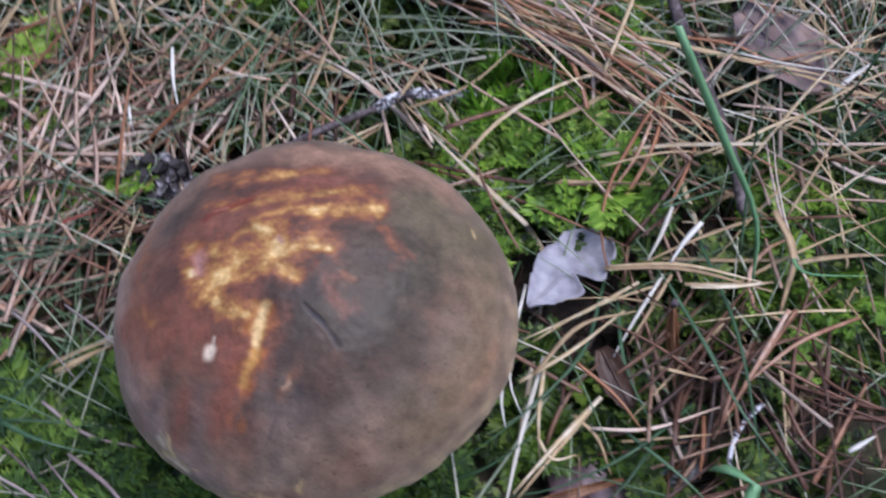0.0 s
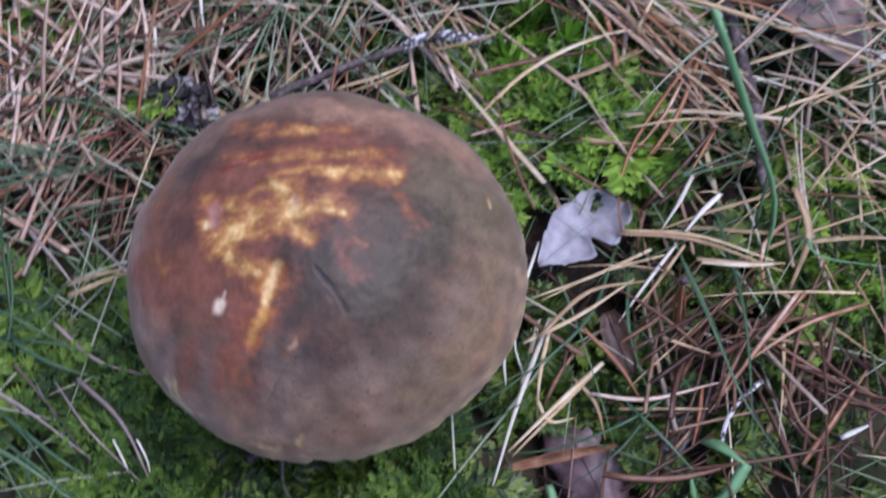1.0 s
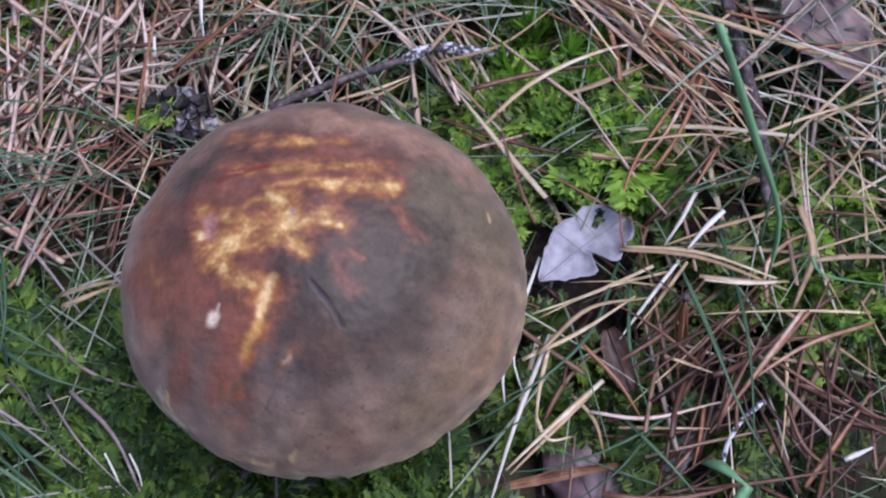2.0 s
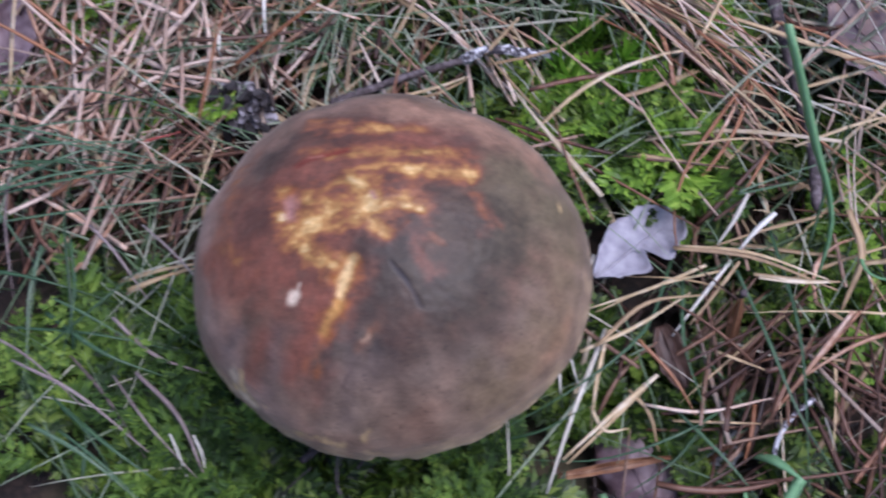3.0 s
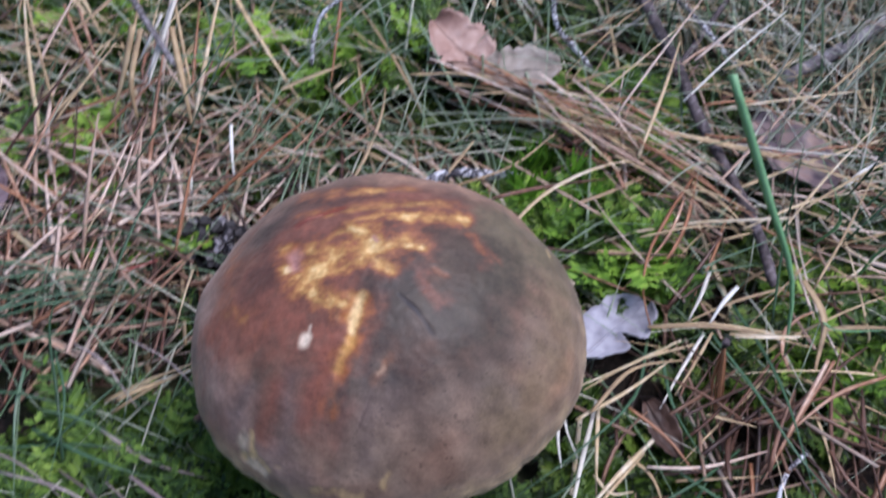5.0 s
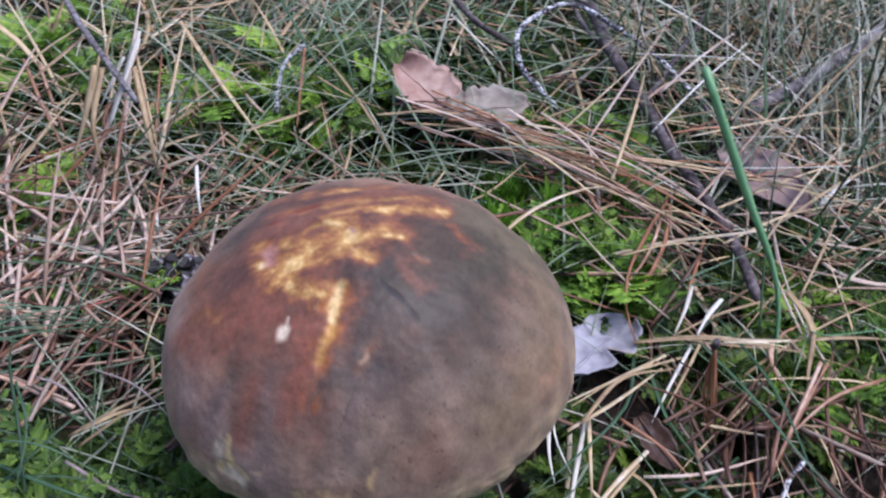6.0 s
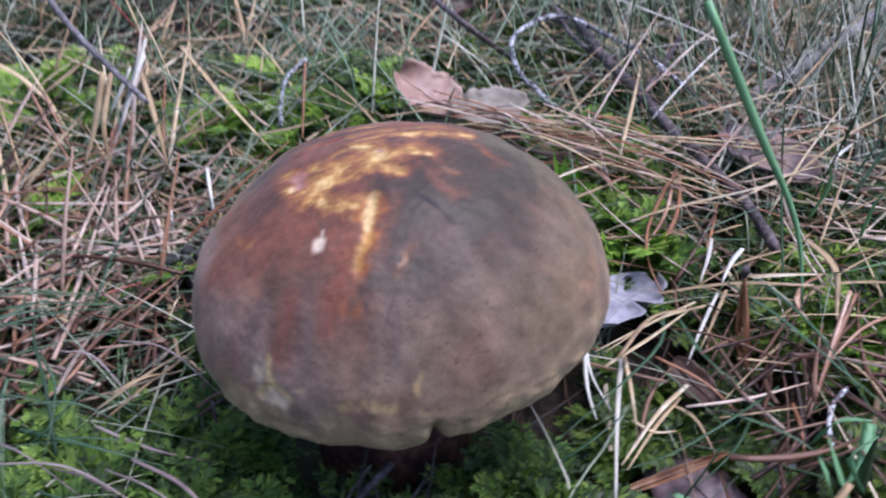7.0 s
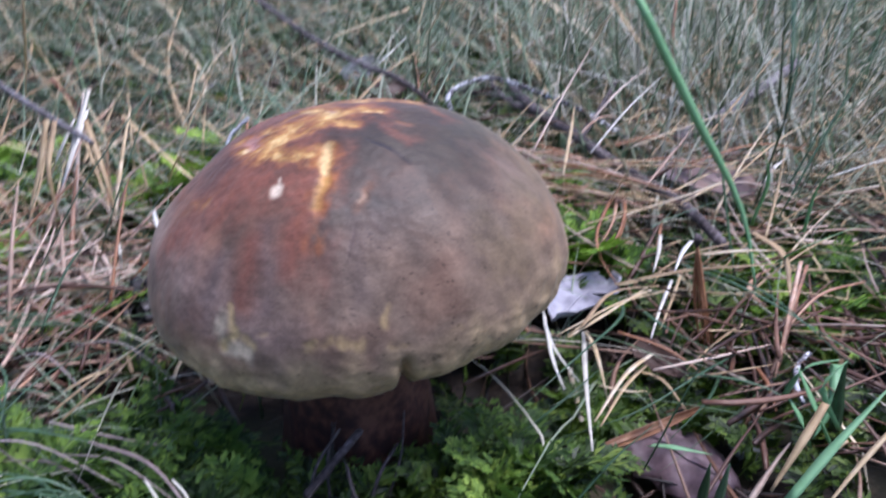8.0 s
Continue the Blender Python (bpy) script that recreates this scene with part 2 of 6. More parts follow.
def strand(points, width, thick, taper=(0.6, 1.0, 0.15), fold=0.0, up=(0, 0, 1), twist=0.0):
    """Vertices and faces of a four-edged strip along points: fold lifts its two edges above the midrib."""
    p = np.asarray(points, float)
    count = len(p)
    way = np.gradient(p, axis=0)
    way /= np.linalg.norm(way, axis=1)[:, None] + 1e-12
    side = np.cross(way, np.array(up, float))
    bad = np.linalg.norm(side, axis=1) < 0.2
    side[bad] = np.cross(way[bad], (0.3, 0.9, 0.1))
    side /= np.linalg.norm(side, axis=1)[:, None]
    rise = np.cross(side, way)
    u = np.linspace(0, 1, count)
    if twist:
        a = (twist * u)[:, None]
        side, rise = side * np.cos(a) + rise * np.sin(a), rise * np.cos(a) - side * np.sin(a)
    w = width * 0.5 * np.interp(u, (0, 0.35, 1), taper)[:, None]
    t = thick * 0.5 * np.interp(u, (0, 0.35, 1), taper)[:, None]
    lift = rise * (w * fold)
    v = np.stack([p + side * w + lift, p + rise * t, p - side * w + lift, p - rise * t], 1).reshape(-1, 3)
    f = []
    for i in range(count - 1):
        a = 4 * i
        f += [(a, a + 1, a + 5, a + 4), (a + 1, a + 2, a + 6, a + 5), (a + 2, a + 3, a + 7, a + 6), (a + 3, a, a + 4, a + 7)]
    f += [(3, 2, 1, 0), (4 * count - 4, 4 * count - 3, 4 * count - 2, 4 * count - 1)]
    return v, f


def rod(points, radius, sides=10, rough=0.12, seed=0.0, taper=(1.0, 0.8), tip=True):
    """Vertices and faces of a knobbly round stick along points."""
    p = np.asarray(points, float)
    count = len(p)
    way = np.gradient(p, axis=0)
    way /= np.linalg.norm(way, axis=1)[:, None]
    side = np.cross(way, (0.05, 0.1, 1.0))
    side /= np.linalg.norm(side, axis=1)[:, None]
    rise = np.cross(side, way)
    v, f = [], []
    for i in range(count):
        r0 = radius * (taper[0] + (taper[1] - taper[0]) * i / (count - 1))
        if tip and i in (0, count - 1):
            r0 *= 0.6
        for k in range(sides):
            a = 2 * math.pi * k / sides
            q = side[i] * math.cos(a) + rise[i] * math.sin(a)
            n1 = noise.noise(Vector(p[i] * 220) + Vector(q) * 0.8 + Vector((seed, 0, 0)))
            n2 = noise.noise(Vector(p[i] * 700) + Vector(q) * 2.5 + Vector((seed, 5, 0)))
            v.append(p[i] + q * r0 * (1 + rough * 1.6 * n1 + rough * n2))
    for i in range(count - 1):
        for k in range(sides):
            a, b = i * sides + k, i * sides + (k + 1) % sides
            f.append((a, b, b + sides, a + sides))
    f += [tuple(range(sides - 1, -1, -1)), tuple(range((count - 1) * sides, count * sides))]
    return np.array(v), f


def merged(pieces):
    """Many (vertices, faces) as one."""
    verts, faces, at = [], [], 0
    for v, f in pieces:
        verts.append(np.asarray(v))
        faces += [tuple(i + at for i in q) for q in f]
        at += len(v)
    return np.concatenate(verts), faces


# ---- ground ----
def build_ground():
    steps = list(np.arange(-0.42, 0.80, 0.012))
    reach = [0.9, 1.1, 1.5, 2.2, 3.5, 6.0, 12.0, 30.0, 80.0]
    xs = [-v for v in reversed(reach)] + [-0.6] + steps + reach
    grid = [(x, y, ground_height(x, y) - 0.006) for y in xs for x in xs]
    k = len(xs)
    faces = [(j * k + i, j * k + i + 1, (j + 1) * k + i + 1, (j + 1) * k + i) for j in range(k - 1) for i in range(k - 1)]
    ob = part("ground", mesh_of("ground", grid, faces), SOIL)
    tagged(ob, "dark brown forest soil under needle litter", "forest floor", kind="structure")


build_ground()

# ---- mushroom ----
CAP_AT, CAP_TURN = Vector((0.0022, -0.0082, 0.0431)), Euler((radians(5.52), radians(-6.58), 0))
CAP_A, CAP_B, CAP_H, CAP_UNDER, CAP_N = 0.0519, 0.0494, 0.0383, 0.0165, 1.83


def cap_rise(x, y):
    """Height of the dome over the rim plane at a place of its plan, all in metres."""
    r = min(1.0, math.hypot(x / CAP_A, y / CAP_B))
    return CAP_H * (1 - r**CAP_N) ** (1 / CAP_N)


mushroom = new("mushroom")
mushroom.location = (CAP_AT.x, CAP_AT.y, -0.006)
tagged(mushroom, "brown bolete mushroom with a worn, yellow-scarred cap standing in moss", "mushroom")

BUFF, GREY, RUST, DUSK = np.array((0.40, 0.285, 0.155)), np.array((0.098, 0.064, 0.045)), np.array((0.185, 0.066, 0.040)), np.array((0.030, 0.020, 0.016))
SLATE = np.array((0.105, 0.076, 0.070))
OLIVE, GOLD, CREAM, AMBER = np.array((0.112, 0.088, 0.050)), np.array((0.42, 0.22, 0.06)), np.array((0.52, 0.36, 0.16)), np.array((0.24, 0.080, 0.022))
MAUVE = np.array((0.30, 0.15, 0.12))
cap_marks = []


def wear_or_sheen(colour, half, strength, *places, ragged=0.5, fibre=0):
    """A worn or stained streak, or a painted rim sheen, on the cap through places of its plan, in millimetres."""
    cap_marks.append((colour, half * (0.72 if half < 3 else 1.0), strength, [np.array((x, y, 1000 * cap_rise(x / 1000, y / 1000))) for x, y in places], ragged, fibre))


scars = []


def scar(half, depth, *places):
    """A place where the skin is rubbed through, from rust at its edge to cream at its middle."""
    scars.append((half, depth, [np.array((x, y, 1000 * cap_rise(x / 1000, y / 1000))) for x, y in places]))


scar(6.9, 0.40, (-37.1, 17.3), (-37.8, -3.0), (-28.6, -12.5))
scar(3.9, 0.40, (-20.2, 23.3), (-7.1, 24.1), (10.1, 26.1))
scar(4.8, 0.48, (-16.6, 16.0), (0.1, 16.2), (20.5, 17.4))
scar(7.6, 0.52, (-9.6, 1.9), (8.7, 1.9))
scar(6.5, 0.52, (-18.5, -5.8), (-3.9, -14.8))
scar(3.3, 1.10, (-4.8, 9.8), (2.2, 11.7), (11.1, 12.6), (20.0, 13.8))
scar(2.5, 0.70, (3.2, 17.2), (13.9, 19.2))
scar(2.5, 0.74, (-5.6, 9.3), (-10.5, 7.3), (-16.0, 4.5))
scar(3.4, 0.86, (-2.2, 6.1), (2.8, 4.3))
scar(3.1, 0.84, (1.4, 0.8), (2.9, -3.6))
scar(1.9, 0.86, (6.6, 4.6), (10.9, 2.0))
scar(2.8, 0.68, (-12.5, 0.9), (-5.5, 1.8))
scar(2.6, 0.66, (-8.9, -3.8), (-3.3, -2.8))
scar(4.2, 0.76, (-23.3, 3.8), (-19.4, -1.7), (-17.3, -5.8))
scar(3.6, 0.80, (-16.0, 1.1), (-12.9, -4.8))
scar(2.2, 0.96, (-18.1, -7.1), (-13.7, -10.9), (-9.4, -12.4), (-4.9, -11.2))
scar(1.9, 0.88, (-14.0, -4.7), (-14.3, -10.6))
scar(2.6, 0.52, (-19.9, 27.3), (-10.6, 26.7))
scar(2.5, 0.60, (-5.9, 24.9), (1.6, 26.0))
scar(3.0, 0.44, (23.5, 7.8), (26.1, -0.1))

# broad tints
wear_or_sheen(np.array((0.26, 0.135, 0.085)), 3.4, 0.75, (42.0, -23.1), (45.3, -16.2), ragged=0.8)
# Pale left margin: grazing sky light painted into the skin colour.
wear_or_sheen(np.array((0.28, 0.182, 0.140)), 7, 0.8, (-40.5, 24.0), (-46.0, 9.0), (-42.6, -8.5), (-40.1, -21.6), (-33.4, -33.0), (-21.8, -42.5), ragged=0.8)
wear_or_sheen(np.array((0.22, 0.130, 0.095)), 6, 0.55, (-39.4, 12.8), (-26.5, 27.4), (-9.8, 33.9), ragged=0.9)
wear_or_sheen(np.array((0.155, 0.108, 0.058)), 9, 0.6, (45.2, 0.5), (42.9, -18.3), (33.2, -33.2), ragged=0.9)
wear_or_sheen(RUST, 9, 0.75, (-34.9, -3.6), (-21.3, 10.1), (-0.4, 18.7), (22.7, 20.5), ragged=0.9)
wear_or_sheen(RUST, 8, 0.75, (-39.7, -10.6), (-20.6, -14.5), (-9.0, -19.7), ragged=0.9)
wear_or_sheen(RUST, 9, 0.85, (-7.6, -3.6), (7.8, -1.6), (14.5, -7.3), ragged=0.9)
wear_or_sheen(RUST, 3.5, 0.5, (10.0, -5.3), (14.9, -14.7), ragged=0.9)
wear_or_sheen(RUST, 5, 0.5, (17.4, 12.6), (29.4, 4.9), ragged=0.8)
wear_or_sheen(RUST, 3.6, 0.75, (-34.6, -9.2), (-44.0, -6.5), ragged=0.6)
wear_or_sheen(RUST, 3.4, 0.70, (-27.3, -9.5), (-38.3, -15.1), ragged=0.6)
wear_or_sheen(RUST, 3.2, 0.72, (-24.0, -27.6), (-28.9, -35.2), ragged=0.6)
wear_or_sheen(RUST, 3.2, 0.72, (-11.1, -22.6), (-15.1, -30.8), (-18.1, -35.8), ragged=0.6)
wear_or_sheen(RUST, 3.0, 0.35, (-6.8, -34.0), (-12.7, -41.2), ragged=0.8)
wear_or_sheen(RUST, 4, 0.35, (-10.3, -24.3), (-14.8, -38.8), ragged=0.9)
wear_or_sheen(OLIVE, 11, 0.8, (33.2, 17.1), (22.6, -2.2), (41.5, 9.1), ragged=0.8)
wear_or_sheen(DUSK, 9, 0.65, (3.5, -9.6), (15.9, -10.9), (27.5, -2.5), ragged=0.9)
wear_or_sheen(np.array((0.046, 0.035, 0.025)), 9, 0.85, (6.0, -13.0), (18.0, -15.0), (26.0, -6.0), ragged=0.8)
wear_or_sheen(np.array((0.048, 0.037, 0.022)), 8, 0.75, (9.0, -1.5), (20.6, -7.7), (28.5, 0.5), ragged=0.9)
wear_or_sheen(OLIVE, 6, 0.3, (-19.1, 37.8), (-33.1, 25.7), ragged=0.8)
wear_or_sheen(AMBER, 3.0, 0.6, (-6.0, -20.8), (-9.7, -28.9), (-11.7, -33.3), ragged=0.7, fibre=2)
wear_or_sheen(DUSK, 6, 0.7, (-29.5, 16.6), (-19.7, 21.7), (-4.3, 24.1), ragged=0.9)
wear_or_sheen(DUSK, 6, 0.6, (-33.3, -2.6), (-27.4, 2.1), ragged=0.9)
wear_or_sheen(SLATE, 3.4, 0.5, (-19.1, -26.7), (-23.5, -38.2), ragged=0.6)
wear_or_sheen(SLATE, 4.0, 0.55, (-32.8, -25.9), (-38.6, -29.3), ragged=0.7)
wear_or_sheen(SLATE, 6.0, 0.45, (-0.4, -33.3), (-3.9, -42.6), ragged=0.8)
wear_or_sheen(DUSK, 5, 0.5, (17.2, 22.8), (25.0, 22.1), ragged=0.9)
wear_or_sheen(np.array((0.27, 0.155, 0.10)), 6, 0.8, (2.3, 31.4), (21.0, 31.1), (35.9, 26.5), ragged=0.9)
wear_or_sheen(DUSK, 4, 0.6, (7.5, 1.1), (19.3, 6.9), ragged=0.9)
wear_or_sheen(np.array((0.058, 0.036, 0.023)), 6, 0.75, (13.0, 6.0), (21.0, 2.0), (18.0, -7.0), ragged=0.9)
wear_or_sheen(DUSK, 5, 0.6, (0.9, -9.8), (10.5, -4.0), ragged=0.7)
wear_or_sheen(AMBER, 2.6, 0.75, (-3.5, -11.4), (-6.5, -22.0), (-8.7, -27.2), ragged=0.7)
wear_or_sheen(GOLD, 1.6, 0.8, (-3.4, -10.4), (-5.1, -17.9), (-6.8, -22.6), ragged=0.6)
wear_or_sheen(CREAM, 1.2, 0.95, (-3.3, -10.4), (-4.3, -14.8), (-5.8, -19.6), ragged=0.6)
wear_or_sheen(GOLD, 1.5, 0.7, (-6.6, -21.7), (-8.9, -26.8), ragged=0.4)
wear_or_sheen(AMBER, 2.4, 0.4, (0.0, -30.3), (3.9, -26.1), ragged=0.8)
wear_or_sheen(np.array((0.30, 0.19, 0.12)), 1.0, 0.7, (0.6, -28.6), (2.4, -27.4), ragged=0.7)
wear_or_sheen(np.array((0.52, 0.42, 0.31)), 1.7, 1.0, (-16.8, -20.2), (-16.3, -19.1), ragged=0.3)
wear_or_sheen(np.array((0.52, 0.42, 0.31)), 0.6, 0.7, (-15.7, -18.4), (-15.3, -16.7), ragged=0.3)
wear_or_sheen(np.array((0.55, 0.42, 0.28)), 2.6, 0.9, (-33.5, -34.0), (-32.6, -37.1), (-29.9, -39.7), ragged=0.9)
wear_or_sheen(CREAM, 1.5, 0.85, (-31.4, -33.9), (-31.3, -37.0), (-34.2, -35.9), ragged=0.8)
wear_or_sheen(CREAM, 1.3, 0.7, (-29.7, -38.6), (-27.8, -40.6), ragged=0.8)
wear_or_sheen(CREAM, 1.2, 0.75, (-14.5, -45.5), (-17.4, -45.6), ragged=0.9)
wear_or_sheen(CREAM, 1.4, 0.55, (-5.5, -48.0), (-10.2, -47.3), ragged=0.9)
wear_or_sheen(CREAM, 1.2, 0.5, (14.1, -47.1), (16.7, -46.3), ragged=0.9)
wear_or_sheen(CREAM, 2.0, 0.6, (-24.5, -40.9), (-29.2, -39.3), ragged=0.8, fibre=2)
wear_or_sheen(CREAM, 1.8, 0.6, (1.8, -45.6), (-0.2, -47.3), ragged=0.6, fibre=2)
wear_or_sheen(CREAM, 2.4, 0.55, (-16.7, -45.6), (-7.6, -47.2), ragged=0.9, fibre=2)
wear_or_sheen(CREAM, 2.0, 0.45, (1.4, -48.7), (4.0, -48.5), ragged=0.9, fibre=2)
wear_or_sheen(CREAM, 0.7, 0.6, (42.2, 12.8), (42.9, 11.2), ragged=0.5)
wear_or_sheen(AMBER, 2.9, 0.8, (-20.4, 4.3), (-18.6, -0.7), ragged=0.5)
wear_or_sheen(MAUVE, 2.5, 0.9, (-19.6, 2.6), (-18.7, -0.1), ragged=0.5)
wear_or_sheen(np.array((0.13, 0.05, 0.05)), 0.7, 0.8, (-19.5, 1.1), (-18.7, -0.1), ragged=0.6)
wear_or_sheen(np.array((0.15, 0.028, 0.016)), 1.6, 0.85, (-19.5, 12.4), (-13.7, 15.7), (-8.1, 17.5), ragged=0.6)
wear_or_sheen(np.array((0.34, 0.16, 0.11)), 0.6, 0.7, (-17.6, 14.8), (-13.9, 15.7), ragged=0.6)
wear_or_sheen(RUST, 2.8, 0.5, (12.1, -5.7), (14.9, -13.5), ragged=0.9)
wear_or_sheen(np.array((0.20, 0.085, 0.045)), 1.4, 0.6, (14.9, -4.7), (16.5, -5.8), ragged=0.9)
wear_or_sheen(np.array((0.20, 0.075, 0.040)), 1.6, 0.5, (27.7, 2.3), (29.7, 1.4), ragged=0.9)
wear_or_sheen(MAUVE, 0.9, 0.8, (-0.1, 5.3), (0.5, 4.2), ragged=0.5)
wear_or_sheen(np.array((0.018, 0.014, 0.016)), 0.8, 1.0, (5.7, -11.5), (9.6, -15.2), (13.2, -19.9), ragged=0.4)
wear_or_sheen(np.array((0.05, 0.03, 0.03)), 0.35, 0.6, (-1.1, -32.0), (-4.9, -38.7), ragged=0.5)


RUBBED = (None, 0, 0, None, 0, 0)


def cap_noise(p, scale, seed):
    return np.array([noise.noise((x * scale + seed, y * scale, z * scale)) for x, y, z in p])


def build_cap():
    rings, segs, under = 190, 520, 46
    turn = np.linspace(0, 2 * math.pi, segs, endpoint=False)
    tops = np.linspace(1, 0, rings)          # quarter turns from the apex to the rim
    verts, rim_of = [], []
    for i in range(rings + under):
        if i < rings:
            a = math.pi / 2 * tops[i] ** 1.0
            r, z = math.cos(a) ** (2 / CAP_N), CAP_H * math.sin(a) ** (2 / CAP_N)
        else:
            a = math.pi / 2 * (i - rings + 1) / under * 0.72
            r, z = math.cos(a) ** 0.72, -CAP_UNDER * math.sin(a) ** 0.85
        edge = min(1.0, max(0.0, (r - 0.55) / 0.45))
        lobe = 1 + edge * (0.006 * np.cos(3 * turn + 0.6) + 0.005 * np.cos(5 * turn + 1.2) + 0.004 * np.cos(9 * turn + 4.0))
        # the cleft in the margin
        gap = (turn - CLEFT + math.pi) % (2 * math.pi) - math.pi
        low = max(0.0, min(1.0, (0.002 - z) / 0.006))
        lobe -= 0.045 * edge * np.clip(np.sin(turn), 0, 1) ** 1.5
        cleft = np.exp(-(gap / 0.03) ** 2) * low
        lobe -= 0.055 * cleft
        wave = edge * (0.0006 * np.sin(4 * turn + 0.5) + 0.0006 * np.sin(9 * turn) + 0.0005 * np.sin(17 * turn + 2))
        verts.append(np.stack([CAP_A * r * lobe * np.cos(turn), CAP_B * r * lobe * np.sin(turn), z + wave + 0.002 * cleft], 1))
    v = np.concatenate(verts)
    way = v / np.linalg.norm(v, axis=1)[:, None]
    dents = 0.0009 * cap_noise(v, 45, 2.0) + 0.00018 * cap_noise(v, 160, 7.0) + 0.00010 * cap_noise(v, 600, 11.0)
    dents += np.clip((0.004 - v[:, 2]) / 0.006, 0, 1) * (0.0006 * cap_noise(v, 190, 5.0) + 0.0003 * cap_noise(v, 500, 6.0))
    v = v + way * dents[:, None]
    mm = v * 1000
    # colours: grey brown, buff at the margin, radial streaks, then every mark in its order
    swirl, fine, wide = cap_noise(v, 220, 21.0), cap_noise(v, 700, 31.0), cap_noise(v, 60, 41.0)
    around = np.arctan2(v[:, 1], v[:, 0])
    streak = np.array([noise.noise((math.cos(a) * 9, math.sin(a) * 9, z * 25)) for a, z in zip(around, v[:, 2])]) * np.clip((np.hypot(v[:, 0], v[:, 1]) - 0.006) / 0.020, 0, 1)
    tint = np.tile(GREY, (len(v), 1)) * (1 + 0.16 * swirl + 0.24 * streak + 0.36 * wide)[:, None]
    hue = (cap_noise(v, 50, 101.0) + 0.5 * cap_noise(v, 140, 103.0))[:, None]
    tint = tint * (1 + hue * np.array((0.20, -0.04, -0.20)))
    rim = np.clip((0.0065 - v[:, 2] + 0.005 * streak + 0.003 * swirl) / 0.010, 0, 1)[:, None]
    skirt = np.clip((0.031 - v[:, 2] + 0.008 * streak) / 0.024, 0, 1)[:, None] * 0.72
    tint = tint * (1 - skirt) + np.array((0.250, 0.172, 0.118)) * skirt * (1 + 0.2 * swirl)[:, None]
    tint = tint * (1 - rim * 0.85) + BUFF * rim * 0.85 * (1 + 0.25 * fine + 0.2 * swirl)[:, None]
    left = (np.clip((-v[:, 0] - 0.005) / 0.035, 0, 1) * np.clip(0.35 + streak * 2.4 + 1.5 * swirl, 0, 1) * (1 - rim[:, 0]) * 0.5)[:, None]
    tint = tint * (1 - left) + RUST * left
    height = np.zeros(len(v))
    warp = np.stack([cap_noise(v, 130, s) * 3.2 + cap_noise(v, 420, s + 3) * 1.3 + cap_noise(v, 1100, s + 5) * 0.5 for s in (51.0, 61.0, 71.0)], 1)
    along = np.array([noise.noise((x * 130 + 5, y * 420 - x * 40, z * 130)) + 0.6 * noise.noise((x * 330, y * 1000, z * 330 + 9)) for x, y, z in v])
    reach = np.hypot(v[:, 0], v[:, 1])
    outward = np.array([noise.noise((math.cos(a) * 9, math.sin(a) * 9, r * 90)) + 0.5 * noise.noise((math.cos(a) * 24, math.sin(a) * 24, r * 200)) for a, r in zip(around, reach)]) * np.clip((reach - 0.010) / 0.020, 0, 1) ** 2
    tint = tint * (1 - 0.34 * np.clip((v[:, 2] - 0.022) / 0.012, 0, 1))[:, None]
    tint = tint * (1 + 0.09 * outward + 0.08 * along)[:, None]
    blush = np.clip((cap_noise(v, 60, 121.0) + 0.5 * cap_noise(v, 170, 123.0) + 0.12 * outward - 0.10) / 0.45, 0, 1)[:, None] * 0.30 * (1 - 0.9 * rim)
    tint = tint * (1 - blush) + np.array((0.145, 0.062, 0.036)) * blush
    murk = (np.clip((cap_noise(v, 75, 55.0) + 0.5 * cap_noise(v, 190, 57.0) + 0.12 * outward - 0.05) / 0.4, 0, 1) * 0.36 * np.clip((v[:, 2] - 0.006) / 0.015, 0, 1))[:, None]
    tint = tint * (1 - murk) + DUSK * murk * 1.15
    specks = np.clip((cap_noise(v, 1500, 15.0) + 0.5 * cap_noise(v, 300, 17.0) - 0.62) / 0.12, 0, 1)[:, None]
    tint = tint * (1 - 0.55 * specks)
    gaps = cap_noise(v, 300, 91.0) + 0.6 * cap_noise(v, 800, 95.0)
    rub = np.zeros(len(v))
    for half, depth, line in scars:
        d = np.full(len(v), 1e9)
        at = mm + warp * 0.50
        for p, q in zip(line, line[1:]):
            w = q - p
            s = np.clip(((at - p) @ w) / max(1e-9, w @ w), 0, 1)
            d = np.minimum(d, np.linalg.norm(at - p - s[:, None] * w, axis=1))
        rub = rub + (depth * np.exp(-((d / half) ** 2))) ** 2.5
    rub = rub ** 0.4
    rub = 0.80 * rub / (1 + (rub / 0.95) ** 4) ** 0.25 * 1.12
    streaks = np.array([noise.noise((x * 110 + 3, y * 330 - x * 60, z * 110)) + 0.5 * noise.noise((x * 260, y * 800 - x * 120, z * 260 + 4)) for x, y, z in v])
    broken = 0.60 * streaks + 0.42 * cap_noise(v, 200, 81.0) + 0.36 * cap_noise(v, 430, 83.0) + 0.22 * cap_noise(v, 1000, 87.0)
    rub = np.clip(rub + (broken - 0.03) * 0.58 * np.clip(rub * 1.7, 0, 1), 0, 1)
    tone = np.stack([np.interp(rub, (0.22, 0.38, 0.54, 0.70, 0.86, 1.0), c) for c in zip((0.108, 0.044, 0.028), (0.175, 0.064, 0.032), (0.23, 0.100, 0.036), (0.34, 0.18, 0.055), (0.49, 0.32, 0.125), (0.63, 0.49, 0.27))], 1)
    late = [k for k in cap_marks if k[1] < 3]
    for colour, half, strength, line, ragged, fibre in [k for k in cap_marks if k[1] >= 3] + [RUBBED] + late:
        if line is None:
            m = np.clip((rub - 0.12) / 0.34, 0, 1)[:, None]
